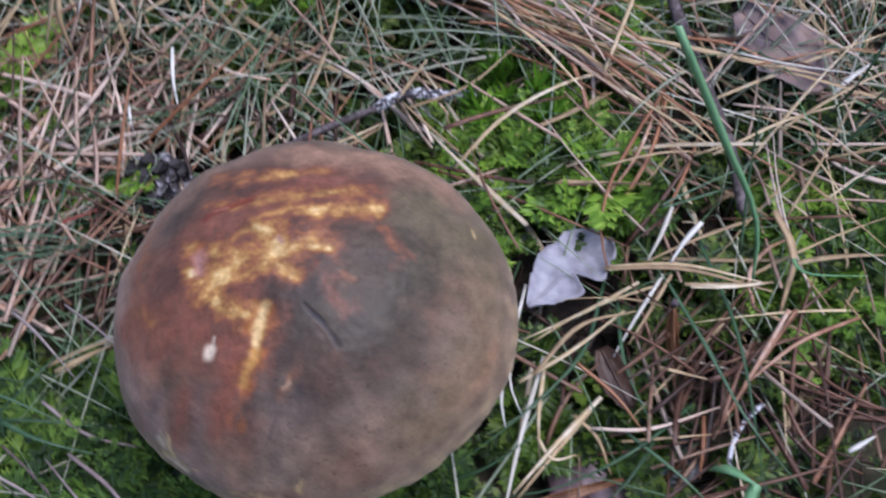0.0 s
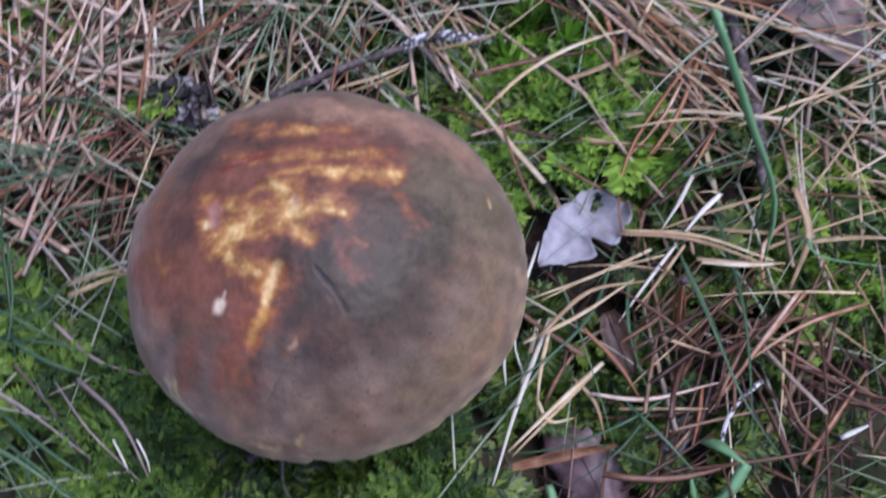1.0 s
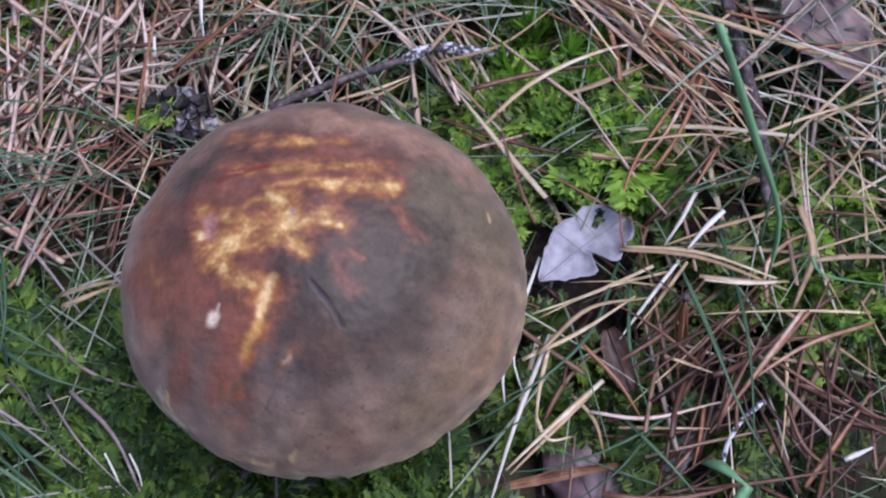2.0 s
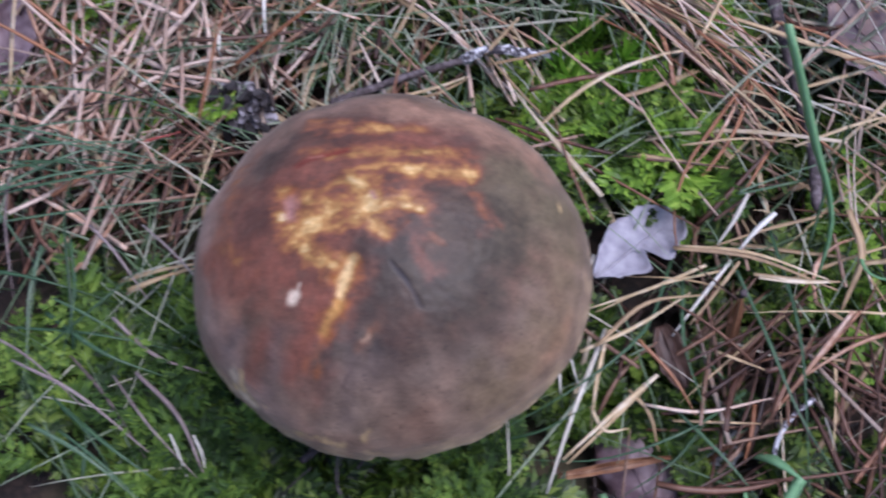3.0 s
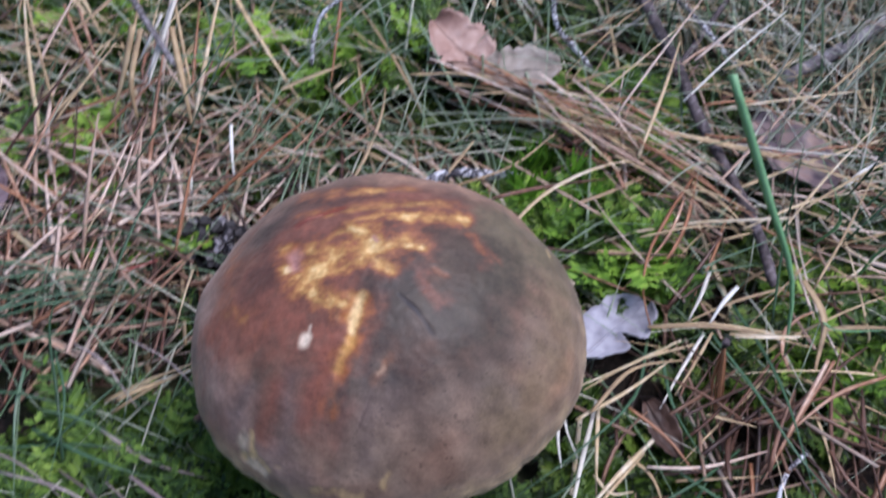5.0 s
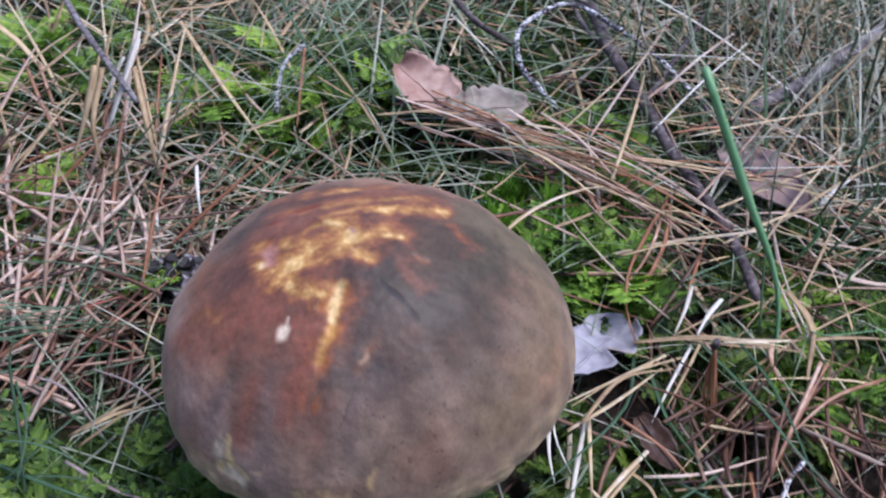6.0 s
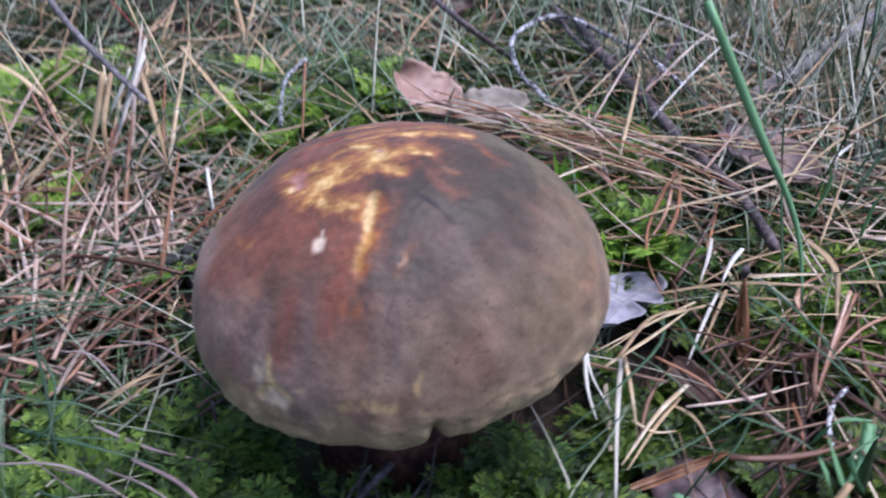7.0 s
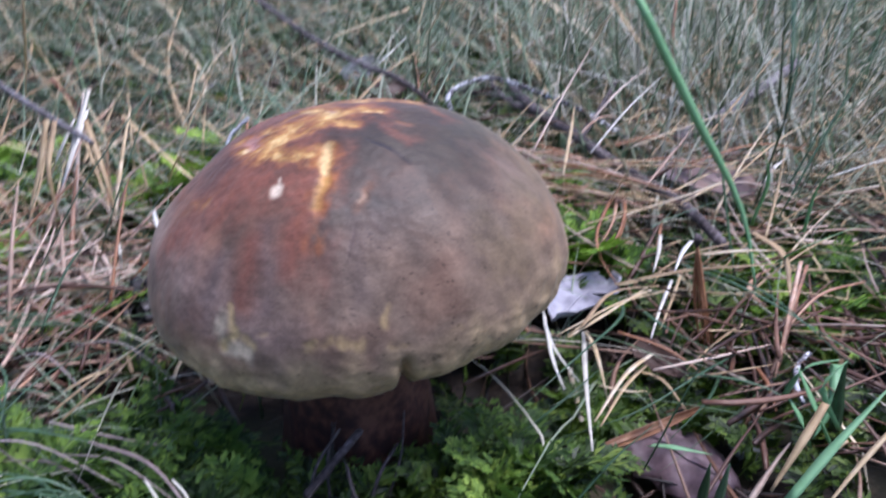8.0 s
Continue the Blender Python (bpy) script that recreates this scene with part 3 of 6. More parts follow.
            tint = tint * (1 - m) + tone * m * (1 + 0.18 * fine + 0.10 * swirl)[:, None]
            height -= 0.00025 * np.clip((rub - 0.4) / 0.4, 0, 1)
            continue
        d = np.full(len(v), 1e9)
        for p, q in zip(line, line[1:]):
            w = q - p
            at = mm + warp * (ragged * min(1.0, half / 1.8))
            s = np.clip(((at - p) @ w) / max(1e-9, w @ w), 0, 1)
            d = np.minimum(d, np.linalg.norm(at - p - s[:, None] * w, axis=1))
        d = d + half * ragged * (0.45 * gaps + (0.6 * streak if half > 3 else 0.0))
        soft = 0.85 if half > 3 else 0.75
        m = strength * np.clip((half * (1 + soft) - d) / (half * 2 * soft), 0, 1)
        if fibre:
            zone = m / strength
            m = strength * np.clip((zone * 1.15 + 1.0 * (along if fibre == 1 else outward) - 0.55) / 0.75, 0, 1) * np.clip(zone * 3, 0, 1)
        m = (m * m * (3 - 2 * m))[:, None]
        tint = tint * (1 - m) + colour * (1 + 0.2 * fine + 0.12 * swirl)[:, None] * m
        if half < 3:
            height -= 0.00022 * m[:, 0]
    v = v + way * height[:, None]
    faces = []
    total = rings + under
    for i in range(1, total - 1):
        a = i * segs
        faces += [(a + k, a + segs + k, a + segs + (k + 1) % segs, a + (k + 1) % segs) for k in range(segs)]
    v[0:segs] = v[0:segs].mean(0)
    faces += [(0, segs + k, segs + (k + 1) % segs) for k in range(segs)]
    data = mesh_of("cap", v, faces)
    layer = data.attributes.new("tint", "FLOAT_COLOR", "POINT")
    layer.data.foreach_set("color", np.c_[np.clip(tint * 1.10, 0.01, 0.9), np.ones(len(v))].ravel())
    ob = part("cap", data, CAP_SKIN, mushroom, "grey-brown cap with rust stains and pale yellow scars")
    ob.matrix_basis = Matrix.LocRotScale(CAP_AT - mushroom.location, CAP_TURN, None)


def skin_material():
    m = material("mushroom_cap_skin", [(0.0, (1, 1, 1)), (1.0, (1, 1, 1))], 0, 0, 900, 1.0, 0.5, 0, 0.0)
    n, link = m.node_tree.nodes, m.node_tree.links.new
    bsdf = n["Principled BSDF"]
    tint, tex = n.new("ShaderNodeAttribute"), n.new("ShaderNodeTexCoord")
    tint.attribute_name = "tint"
    speck, mottle = n.new("ShaderNodeTexNoise"), n.new("ShaderNodeTexNoise")
    speck.inputs["Scale"].default_value, speck.inputs["Detail"].default_value = 1400, 3
    mottle.inputs["Scale"].default_value, mottle.inputs["Detail"].default_value = 190, 6
    link(tex.outputs["Object"], speck.inputs["Vector"])
    link(tex.outputs["Object"], mottle.inputs["Vector"])
    both = n.new("ShaderNodeMath")
    both.operation = "MULTIPLY_ADD"
    link(speck.outputs["Fac"], both.inputs[0])
    both.inputs[1].default_value = 0.5
    link(mottle.outputs["Fac"], both.inputs[2])
    scale = n.new("ShaderNodeMapRange")
    scale.inputs["From Min"].default_value, scale.inputs["From Max"].default_value = 0.45, 1.05
    scale.inputs["To Min"].default_value, scale.inputs["To Max"].default_value = 0.62, 1.38
    link(both.outputs[0], scale.inputs["Value"])
    mul = n.new("ShaderNodeVectorMath")
    mul.operation = "SCALE"
    link(tint.outputs["Color"], mul.inputs[0])
    link(scale.outputs[0], mul.inputs["Scale"])
    link(mul.outputs[0], bsdf.inputs["Base Color"])
    bump = n.new("ShaderNodeBump")
    bump.inputs["Strength"].default_value, bump.inputs["Distance"].default_value = 0.25, 0.0004
    link(both.outputs[0], bump.inputs["Height"])
    link(bump.outputs["Normal"], bsdf.inputs["Normal"])
    bsdf.inputs["Roughness"].default_value = 0.5
    bsdf.inputs["Specular IOR Level"].default_value = 0.28
    bsdf.inputs["Sheen Weight"].default_value, bsdf.inputs["Sheen Roughness"].default_value = 0.10, 0.45
    bsdf.inputs["Sheen Tint"].default_value = (1.0, 0.92, 0.86, 1)
    return m


CAP_SKIN = skin_material()
CLEFT = math.atan2(*reversed((2.8, -49.1)))
build_cap()

PORES = material("yellow_olive_pores", [(0.2, (0.16, 0.11, 0.03)), (0.8, (0.30, 0.22, 0.07))], 0, 0, 1500, 0.9, 0.7, 0, 0.8)
STEM_SKIN = material("red_brown_stem", [(0.25, (0.030, 0.010, 0.008)), (0.5, (0.070, 0.024, 0.016)), (0.75, (0.14, 0.058, 0.034))], 0, 0, 350, 1.0, 0.6, 0, 0.6)


def build_under():
    segs, verts, faces = 96, [], []
    for r, z in ((0.036, -0.0132), (0.033, -0.0150), (0.028, -0.0158), (0.020, -0.0145), (0.012, -0.0115)):
        verts += [(r * math.cos(2 * math.pi * k / segs), 0.95 * r * math.sin(2 * math.pi * k / segs), z + 0.0006 * math.sin(k * 0.7)) for k in range(segs)]
    for i in range(4):
        faces += [(i * segs + k, i * segs + (k + 1) % segs, (i + 1) * segs + (k + 1) % segs, (i + 1) * segs + k) for k in range(segs)]
    ob = part("pore_surface", mesh_of("pore_surface", verts, faces), PORES, mushroom, "yellowish olive pore layer")
    ob.matrix_basis = Matrix.LocRotScale(CAP_AT - mushroom.location, CAP_TURN, None)
    segs, verts, faces = 64, [], []
    rings = 26
    for i in range(rings):
        u = i / (rings - 1)
        r = 0.0175 + 0.0035 * (1 - u) ** 2 + 0.002 * u**3
        for k in range(segs):
            a = 2 * math.pi * k / segs
            q = r * (1 + 0.03 * math.sin(3 * a + 1) + 0.02 * math.sin(7 * a + 5 * u))
            verts.append((q * math.cos(a) + 0.002 * (1 - u) - 0.003, q * math.sin(a), -0.006 + 0.044 * u))
    for i in range(rings - 1):
        faces += [(i * segs + k, i * segs + (k + 1) % segs, (i + 1) * segs + (k + 1) % segs, (i + 1) * segs + k) for k in range(segs)]
    part("stem", mesh_of("stem", verts, faces), STEM_SKIN, mushroom, "thick red-brown stem")


build_under()

# ---- where things grow and lie ----
CAP_XY = np.array((0.002, -0.008))


def hill(x, y, cx, cy, rx, ry):
    return math.exp(-(((x - cx) / rx) ** 2 + ((y - cy) / ry) ** 2))


def moss_share(x, y):
    s = max(hill(x, y, 0.066, 0.066, 0.034, 0.042), 0.10 * hill(x, y, -0.072, -0.040, 0.036, 0.034), hill(x, y, -0.010, -0.065, 0.034, 0.028),
            hill(x, y, -0.005, 0.165, 0.045, 0.040), hill(x, y, -0.105, 0.190, 0.040, 0.045), 0.8 * hill(x, y, -0.112, 0.095, 0.018, 0.022),
            0.8 * hill(x, y, 0.080, -0.020, 0.016, 0.014), 0.8 * hill(x, y, 0.150, 0.020, 0.024, 0.024), 0.6 * hill(x, y, 0.110, 0.020, 0.016, 0.016), 0.3 * hill(x, y, 0.125, -0.040, 0.022, 0.022), 0.2 * hill(x, y, 0.095, -0.060, 0.02, 0.02), 0.5 * hill(x, y, -0.006, 0.095, 0.022, 0.014), 0.5 * hill(x, y, 0.022, 0.074, 0.012, 0.008), 0.5 * hill(x, y, -0.045, 0.118, 0.022, 0.018), 0.6 * hill(x, y, 0.012, 0.118, 0.02, 0.014), 0.5 * hill(x, y, 0.165, 0.070, 0.02, 0.03), 0.5 * hill(x, y, 0.06, 0.20, 0.03, 0.03), 0.5 * hill(x, y, 0.10, 0.15, 0.03, 0.03))
    return min(1.0, s * (1.0 + 0.7 * noise.noise((x * 60, y * 60, 1.7))))


def needle_share(x, y):
    s = max(1.3 * hill(x, y, -0.095, 0.066, 0.052, 0.048), 0.62 * hill(x, y, 0.112, -0.018, 0.055, 0.055), 0.45 * hill(x, y, 0.105, 0.110, 0.050, 0.035), 0.20)
    if x < 0.056 and y < (0.008 if x < -0.05 else -0.015):
        s *= 0.12
    return min(1.0, s * (1.0 + 0.75 * noise.noise((x * 40, y * 40, 5.2)))) * (1 - 0.95 * min(1.0, 1.25 * moss_share(x, y)))


def under_cap(x, y, reach=1.0):
    return math.hypot(x + 0.001, y + 0.008) < 0.024 * reach


def clear_of_cap(points):
    """Whether none of the points lies within the cap or stem."""
    for x, y, z in points:
        r = math.hypot(x - CAP_XY[0], y - CAP_XY[1])
        if r < 0.055 and z > 0.022 - 0.000 or r < 0.026:
            return False
    return True


rng = np.random.default_rng(7)


# ---- moss ----
def frond(size, lean, seed, slim=1.0):
    """A feather-moss shoot: an arching stem with pairs of flat, toothed side branches."""
    r = np.random.default_rng(seed)
    line = curve_points([(0, 0, -0.004), (lean * 0.3, 0, size * 0.55), (lean, r.uniform(-0.002, 0.002), size * r.uniform(0.6, 0.85))], 9)
    pieces = [strand(line, 0.0007, 0.0006)]
    pairs = 7
    for i in range(pairs):
        u = 0.25 + 0.75 * i / (pairs - 1)
        k = u * 8
        lo = min(7, int(k))
        at = line[lo] + (line[lo + 1] - line[lo]) * (k - lo)
        way = line[lo + 1] - line[lo]
        way /= np.linalg.norm(way)
        flat = np.cross(way, (0, 1, 0))
        for s in (-1, 1):
            long = size * (0.32 * math.sin(math.pi * (0.25 + 0.66 * u)) + 0.07) * r.uniform(0.8, 1.2)
            out = np.array((0, s, 0)) * r.uniform(0.7, 1.0) + way * r.uniform(0.5, 0.9) + flat * r.uniform(-0.35, 0.25)
            out /= np.linalg.norm(out)
            edge = np.cross(flat, out)
            edge /= np.linalg.norm(edge)
            wd = long * r.uniform(0.21, 0.29) * slim
            dip = flat * long * r.uniform(-0.15, 0.1)
            mid = [at, at + out * long * 0.35 + dip * 0.3, at + out * long * 0.7 + dip * 0.6, at + out * long + dip]
            v = [mid[0], mid[1] + edge * wd, mid[1] - flat * wd * 0.35, mid[1] - edge * wd, mid[2] + edge * wd * 0.8, mid[2] - flat * wd * 0.3, mid[2] - edge * wd * 0.8, mid[3]]
            f = [(0, 1, 2), (0, 2, 3), (1, 4, 5, 2), (2, 5, 6, 3), (4, 7, 5), (5, 7, 6)]
            for j, (b0, sg) in enumerate(((1, 1), (3, -1), (4, 1), (6, -1))):
                n0 = len(v)
                tip = v[b0] + out * wd * 1.5 + edge * sg * wd * r.uniform(0.5, 1.0)
                v += [v[b0] - out * wd * 0.9, tip, v[b0] + out * wd * 0.5 - edge * sg * wd * 0.4]
                f.append((n0, n0 + 1, n0 + 2))
            pieces.append((np.array(v), f))
    return merged(pieces)


def star(size, seed):
    """A haircap-moss shoot: narrow leaves standing out round a stem."""
    r = np.random.default_rng(seed)
    pieces = [strand([(0, 0, -0.003), (0, 0, size * 0.8)], 0.0007, 0.0007)]
    for i in range(26):
        u = 0.25 + 0.6 * i / 25
        a = i * 2.4 + r.uniform(-0.3, 0.3)
        out = np.array((math.cos(a), math.sin(a), 0.5 + 1.6 * u))
        out /= np.linalg.norm(out)
        ln = size * r.uniform(0.35, 0.5)
        side = np.array((-math.sin(a), math.cos(a), 0)) * ln * 0.07
        b = np.array((0, 0, size * u))
        pieces.append((np.array([b - side, b + side, b + out * ln * 0.6 + side * 0.8, b + out * ln, b + out * ln * 0.6 - side * 0.8]), [(0, 1, 2, 4), (4, 2, 3)]))
    return merged(pieces)


def plume(size, seed):
    """An upright moss shoot: short pointed leaves and side sprigs all round an arching stem."""
    r = np.random.default_rng(seed)
    bend = r.uniform(0.15, 0.45) * size
    line = curve_points([(0, 0, -0.004), (bend * 0.25, 0, size * 0.5), (bend, r.uniform(-0.002, 0.002), size)], 9)
    pieces = [strand(line, 0.0006, 0.0006)]
    for i in range(16):
        u = 0.15 + 0.85 * i / 15
        lo = min(7, int(u * 8))
        at = line[lo] + (line[lo + 1] - line[lo]) * (u * 8 - lo)
        a = i * 2.4 + r.uniform(-0.5, 0.5)
        out = np.array((math.cos(a) * 0.85, math.sin(a) * 0.85, r.uniform(0.7, 1.5)))
        out /= np.linalg.norm(out)
        edge = np.cross(out, (0, 0, 1))
        edge /= np.linalg.norm(edge)
        flat = np.cross(edge, out)
        long = size * r.uniform(0.26, 0.42) * (1.0 - 0.25 * u)
        mid = [at, at + out * long * 0.5 + flat * long * 0.06, at + out * long - flat * long * 0.12]
        wd = long * 0.11
        pieces.append((np.array([mid[0], mid[1] + edge * wd, mid[1] - flat * wd * 0.5, mid[1] - edge * wd, mid[2]]), [(0, 1, 2), (0, 2, 3), (1, 4, 2), (2, 4, 3)]))
        for k in range(6):
            b = at + out * long * (0.15 + 0.14 * k)
            s = 1 if k % 2 else -1
            way = out * 0.85 + edge * s * 0.5 + flat * r.uniform(-0.3, 0.3)
            ln = long * r.uniform(0.30, 0.42)
            rim = np.cross(way, flat) * ln * 0.15
            pieces.append((np.array([b, b + way * ln * 0.5 + rim, b + way * ln, b + way * ln * 0.5 - rim]), [(0, 1, 2, 3)]))
    return merged(pieces)


FRONDS = [frond(s, s * l, 40 + i) for i, (s, l) in enumerate(((0.013, 0.6), (0.015, 0.9), (0.016, 0.7), (0.018, 1.0), (0.012, 1.1), (0.015, 0.45), (0.014, 0.8), (0.017, 0.9)))]
FROND_MESHES = [mesh_of("moss_shoot", v, f, False) for v, f in FRONDS]
DARK_FRONDS = [mesh_of("moss_shoot", v, f, False) for v, f in FRONDS]
SHADE_FRONDS = [mesh_of("moss_shoot", *frond(s, s * l, 140 + i, 0.68), False) for i, (s, l) in enumerate(((0.014, 0.5), (0.017, 0.8), (0.019, 0.6), (0.016, 1.0), (0.018, 0.4), (0.015, 0.7)))]
LEAFY_MESHES = [mesh_of("moss_shoot", *frond(s, s * l, 60 + i, 0.72), False) for i, (s, l) in enumerate(((0.015, 0.5), (0.018, 0.7), (0.020, 0.35), (0.016, 0.9), (0.019, 0.55), (0.017, 0.75)))]
LOW_MESHES = [mesh_of("moss_shoot", *plume(s, 70 + i), False) for i, s in enumerate((0.014, 0.017, 0.019, 0.015))]
STARS = [star(s, 80 + i) for i, s in enumerate((0.014, 0.017, 0.020, 0.016))]
STAR_MESHES = [mesh_of("moss_shoot", v, f, False) for v, f in STARS]


def cushion(label, cx, cy, rx, ry, count, meshes, mat, grow=1.0, lean=20):
    """A moss cushion of single shoots."""
    base = new("moss_cushion")
    base.location = (cx, cy, ground_height(cx, cy))
    tagged(base, label, "moss", "moss cushions")
    for i in range(count):
        for attempt in range(20):
            a, d = rng.uniform(0, 2 * math.pi), math.sqrt(rng.uniform(0, 1))
            x, y = cx + rx * d * math.cos(a), cy + ry * d * math.sin(a)
            if not under_cap(x, y, 1.15) and math.hypot(x - 0.072, y - 0.025) > 0.027:
                break
        ob = part("moss_shoot", meshes[i % len(meshes)], mat, base)
        k = grow * rng.uniform(0.75, 1.25)
        top = pose(x - cx, y - cy, ground_height(x, y) - base.location.z + 0.001, rng.uniform(-lean, lean), rng.uniform(-lean, lean), rng.uniform(0, 360))
        ob.matrix_basis = top @ Matrix.Scale(k, 4)


cushion("bright green feather moss beside the mushroom cap", 0.062, 0.048, 0.030, 0.030, 150, FROND_MESHES, MOSS, 1.0, 32)
cushion("bright green haircap moss with narrow starry leaves", 0.068, 0.092, 0.026, 0.020, 50, STAR_MESHES, STAR_MOSS)
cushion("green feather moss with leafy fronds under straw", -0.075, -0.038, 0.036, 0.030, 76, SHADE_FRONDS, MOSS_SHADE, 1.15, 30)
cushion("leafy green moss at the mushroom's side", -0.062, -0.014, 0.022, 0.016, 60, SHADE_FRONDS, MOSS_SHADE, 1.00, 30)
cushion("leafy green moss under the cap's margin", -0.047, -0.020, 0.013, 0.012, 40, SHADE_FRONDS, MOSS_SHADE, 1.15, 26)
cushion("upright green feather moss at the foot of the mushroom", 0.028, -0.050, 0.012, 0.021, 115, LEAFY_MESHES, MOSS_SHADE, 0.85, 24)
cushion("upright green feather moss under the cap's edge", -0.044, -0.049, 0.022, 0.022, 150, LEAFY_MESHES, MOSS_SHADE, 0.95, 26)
cushion("short shade-toned moss sprigs in the hollow by the stem", -0.004, -0.050, 0.030, 0.020, 120, LOW_MESHES, MOSS_DEEP, 0.7, 22)
cushion("shade-toned moss sprigs in the hollow before the stem", -0.004, -0.080, 0.034, 0.013, 95, LOW_MESHES, MOSS_DEEP, 0.85, 14)


cushion("bright leafy moss sprigs behind the cap", -0.0328, 0.1588, 0.030, 0.030, 62, FROND_MESHES, MOSS, 1.25, 28)
cushion("bright leafy moss sprigs behind the cap", -0.0088, 0.1688, 0.028, 0.028, 52, FROND_MESHES, MOSS, 1.25, 28)
cushion("yellow-green moss sprigs beside a dark hollow", -0.1146, 0.2086, 0.026, 0.028, 50, FROND_MESHES, MOSS, 1.4, 28)
cushion("bright green moss showing between straws", 0.0841, 0.0547, 0.014, 0.022, 40, FROND_MESHES, MOSS, 1.25, 25)
cushion("bright green moss among upright grass", 0.1505, 0.0349, 0.024, 0.020, 44, FROND_MESHES, MOSS, 1.2, 25)
cushion("small bright moss sprigs rising from needles", -0.1153, 0.0985, 0.010, 0.012, 16, FROND_MESHES, MOSS, 1.5, 20)
cushion("small bright moss sprigs rising from needles", -0.1165, 0.0775, 0.008, 0.009, 10, FROND_MESHES, MOSS, 1.4, 20)
cushion("small green moss sprigs between fallen needles", -0.0776, 0.0667, 0.007, 0.008, 8, FROND_MESHES, MOSS, 1.4, 20)
cushion("bright green moss beyond a drift of straw", 0.0860, 0.1320, 0.020, 0.014, 42, FROND_MESHES, MOSS, 1.4, 26)
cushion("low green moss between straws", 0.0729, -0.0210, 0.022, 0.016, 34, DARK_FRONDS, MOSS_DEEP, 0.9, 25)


def moss_carpet():
    pieces_v, pieces_f, at = [], [], 0
    made = 0
    while made < 3900:
        if made < 1600:
            x, y = rng.uniform(-0.16, 0.19), rng.uniform(-0.10, 0.25)
        else:
            x, y = rng.uniform(-0.32, 0.50), rng.uniform(-0.10, 0.74)
        if (0.046 < x < 0.090 and -0.065 < y < -0.026) or rng.uniform() > moss_share(x, y) + 0.012 + (0.10 if y > 0.2 else 0) or under_cap(x, y, 1.2) or math.hypot(x - 0.071, y - 0.023) < 0.020:
            continue
        made += 1
        v, f = FRONDS[made % len(FRONDS)]
        m = pose(x, y, ground_height(x, y) + 0.001, rng.uniform(-28, 28), rng.uniform(-28, 28), rng.uniform(0, 360)) @ Matrix.Scale(rng.uniform(0.6, 1.15), 4)
        m = np.array(m)
        pieces_v.append(v @ m[:3, :3].T + m[:3, 3])
        pieces_f.append([tuple(i + at for i in q) for q in f])
        at += len(v)
    ob = part("moss_carpet", mesh_of("moss_carpet", np.concatenate(pieces_v), [q for f in pieces_f for q in f], False), MOSS_LOW_SHADE)
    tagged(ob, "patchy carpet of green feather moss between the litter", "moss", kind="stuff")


moss_carpet()


# ---- needles, straw and grass scattered at random ----
def needle_line(long, bend, count=6):
    u = np.linspace(-0.5, 0.5, count)
    return np.stack([u * long, bend * (u * u - 0.08) * 4, 0.25 * bend * np.cos(u * 5)], 1)


NEEDLE_SHAPES = ((0.045, 0.0005), (0.052, 0.002), (0.038, -0.0012), (0.058, 0.003), (0.034, 0.0004), (0.048, -0.004), (0.030, 0.001), (0.055, -0.0008))
NEEDLE_MESHES, DARK_MESHES = [[mesh_of("pine_needle", *strand(needle_line(long, bend), 0.0016, 0.0010, (0.8, 1.0, 0.3))) for long, bend in NEEDLE_SHAPES] for copy in range(2)]


RUSSET_AT = (0.1437, 0.1078, 0.0050)
CONE_AT = (-0.0569, 0.0613, 0.0010)
BRANCH = ((0.0985, 0.2100, 0.0210), (0.1005, 0.1780, 0.0200), (0.1075, 0.1425, 0.0190), (0.1112, 0.1135, 0.0185), (0.1172, 0.0855, 0.0180), (0.1222, 0.0640, 0.0165), (0.1248, 0.0410, 0.0130))


def near_branch(x, y, reach):
    for (ax, ay, _), (bx, by, _) in zip(BRANCH, BRANCH[1:]):
        u = max(0.0, min(1.0, ((x - ax) * (bx - ax) + (y - ay) * (by - ay)) / ((bx - ax) ** 2 + (by - ay) ** 2)))
        if math.hypot(x - ax - u * (bx - ax), y - ay - u * (by - ay)) < reach:
            return True
    return False


def kept_clear(x, y):
    """Places where a leaf, cone, branch or twig end lies on top of the litter."""
    if near_branch(x, y, 0.009):
        return True
    if ((x + 0.002) / 0.030) ** 2 + ((y + 0.048) / 0.040) ** 2 < 1:
        return True
    return (((x + 0.135) / 0.032) ** 2 + ((y - 0.27) / 0.045) ** 2 < 1) or math.hypot(x - 0.071, y - 0.023) < 0.022 or math.hypot(x - 0.034, y - 0.126) < 0.028 or math.hypot(x - CONE_AT[0], y - CONE_AT[1]) < 0.017 or math.hypot(x - RUSSET_AT[0], y - RUSSET_AT[1]) < 0.016 or math.hypot(x - 0.076, y + 0.041) < 0.016 or math.hypot(x - 0.101, y + 0.029) < 0.011


def lie(x, y, low, high, tilt):
    lead = 82 if x < 0 and y > 0 else 130 if y > 0.05 else 55
    turn = rng.normal(lead, 38) if rng.uniform() < 0.7 else rng.uniform(0, 180)
    tilt *= 1.9 if x > 0.06 else 1.2
    return pose(x, y, ground_height(x, y) + rng.uniform(low, high), 0, rng.uniform(-tilt, tilt), turn) @ pose(0, 0, 0, rng.uniform(-60, 60))


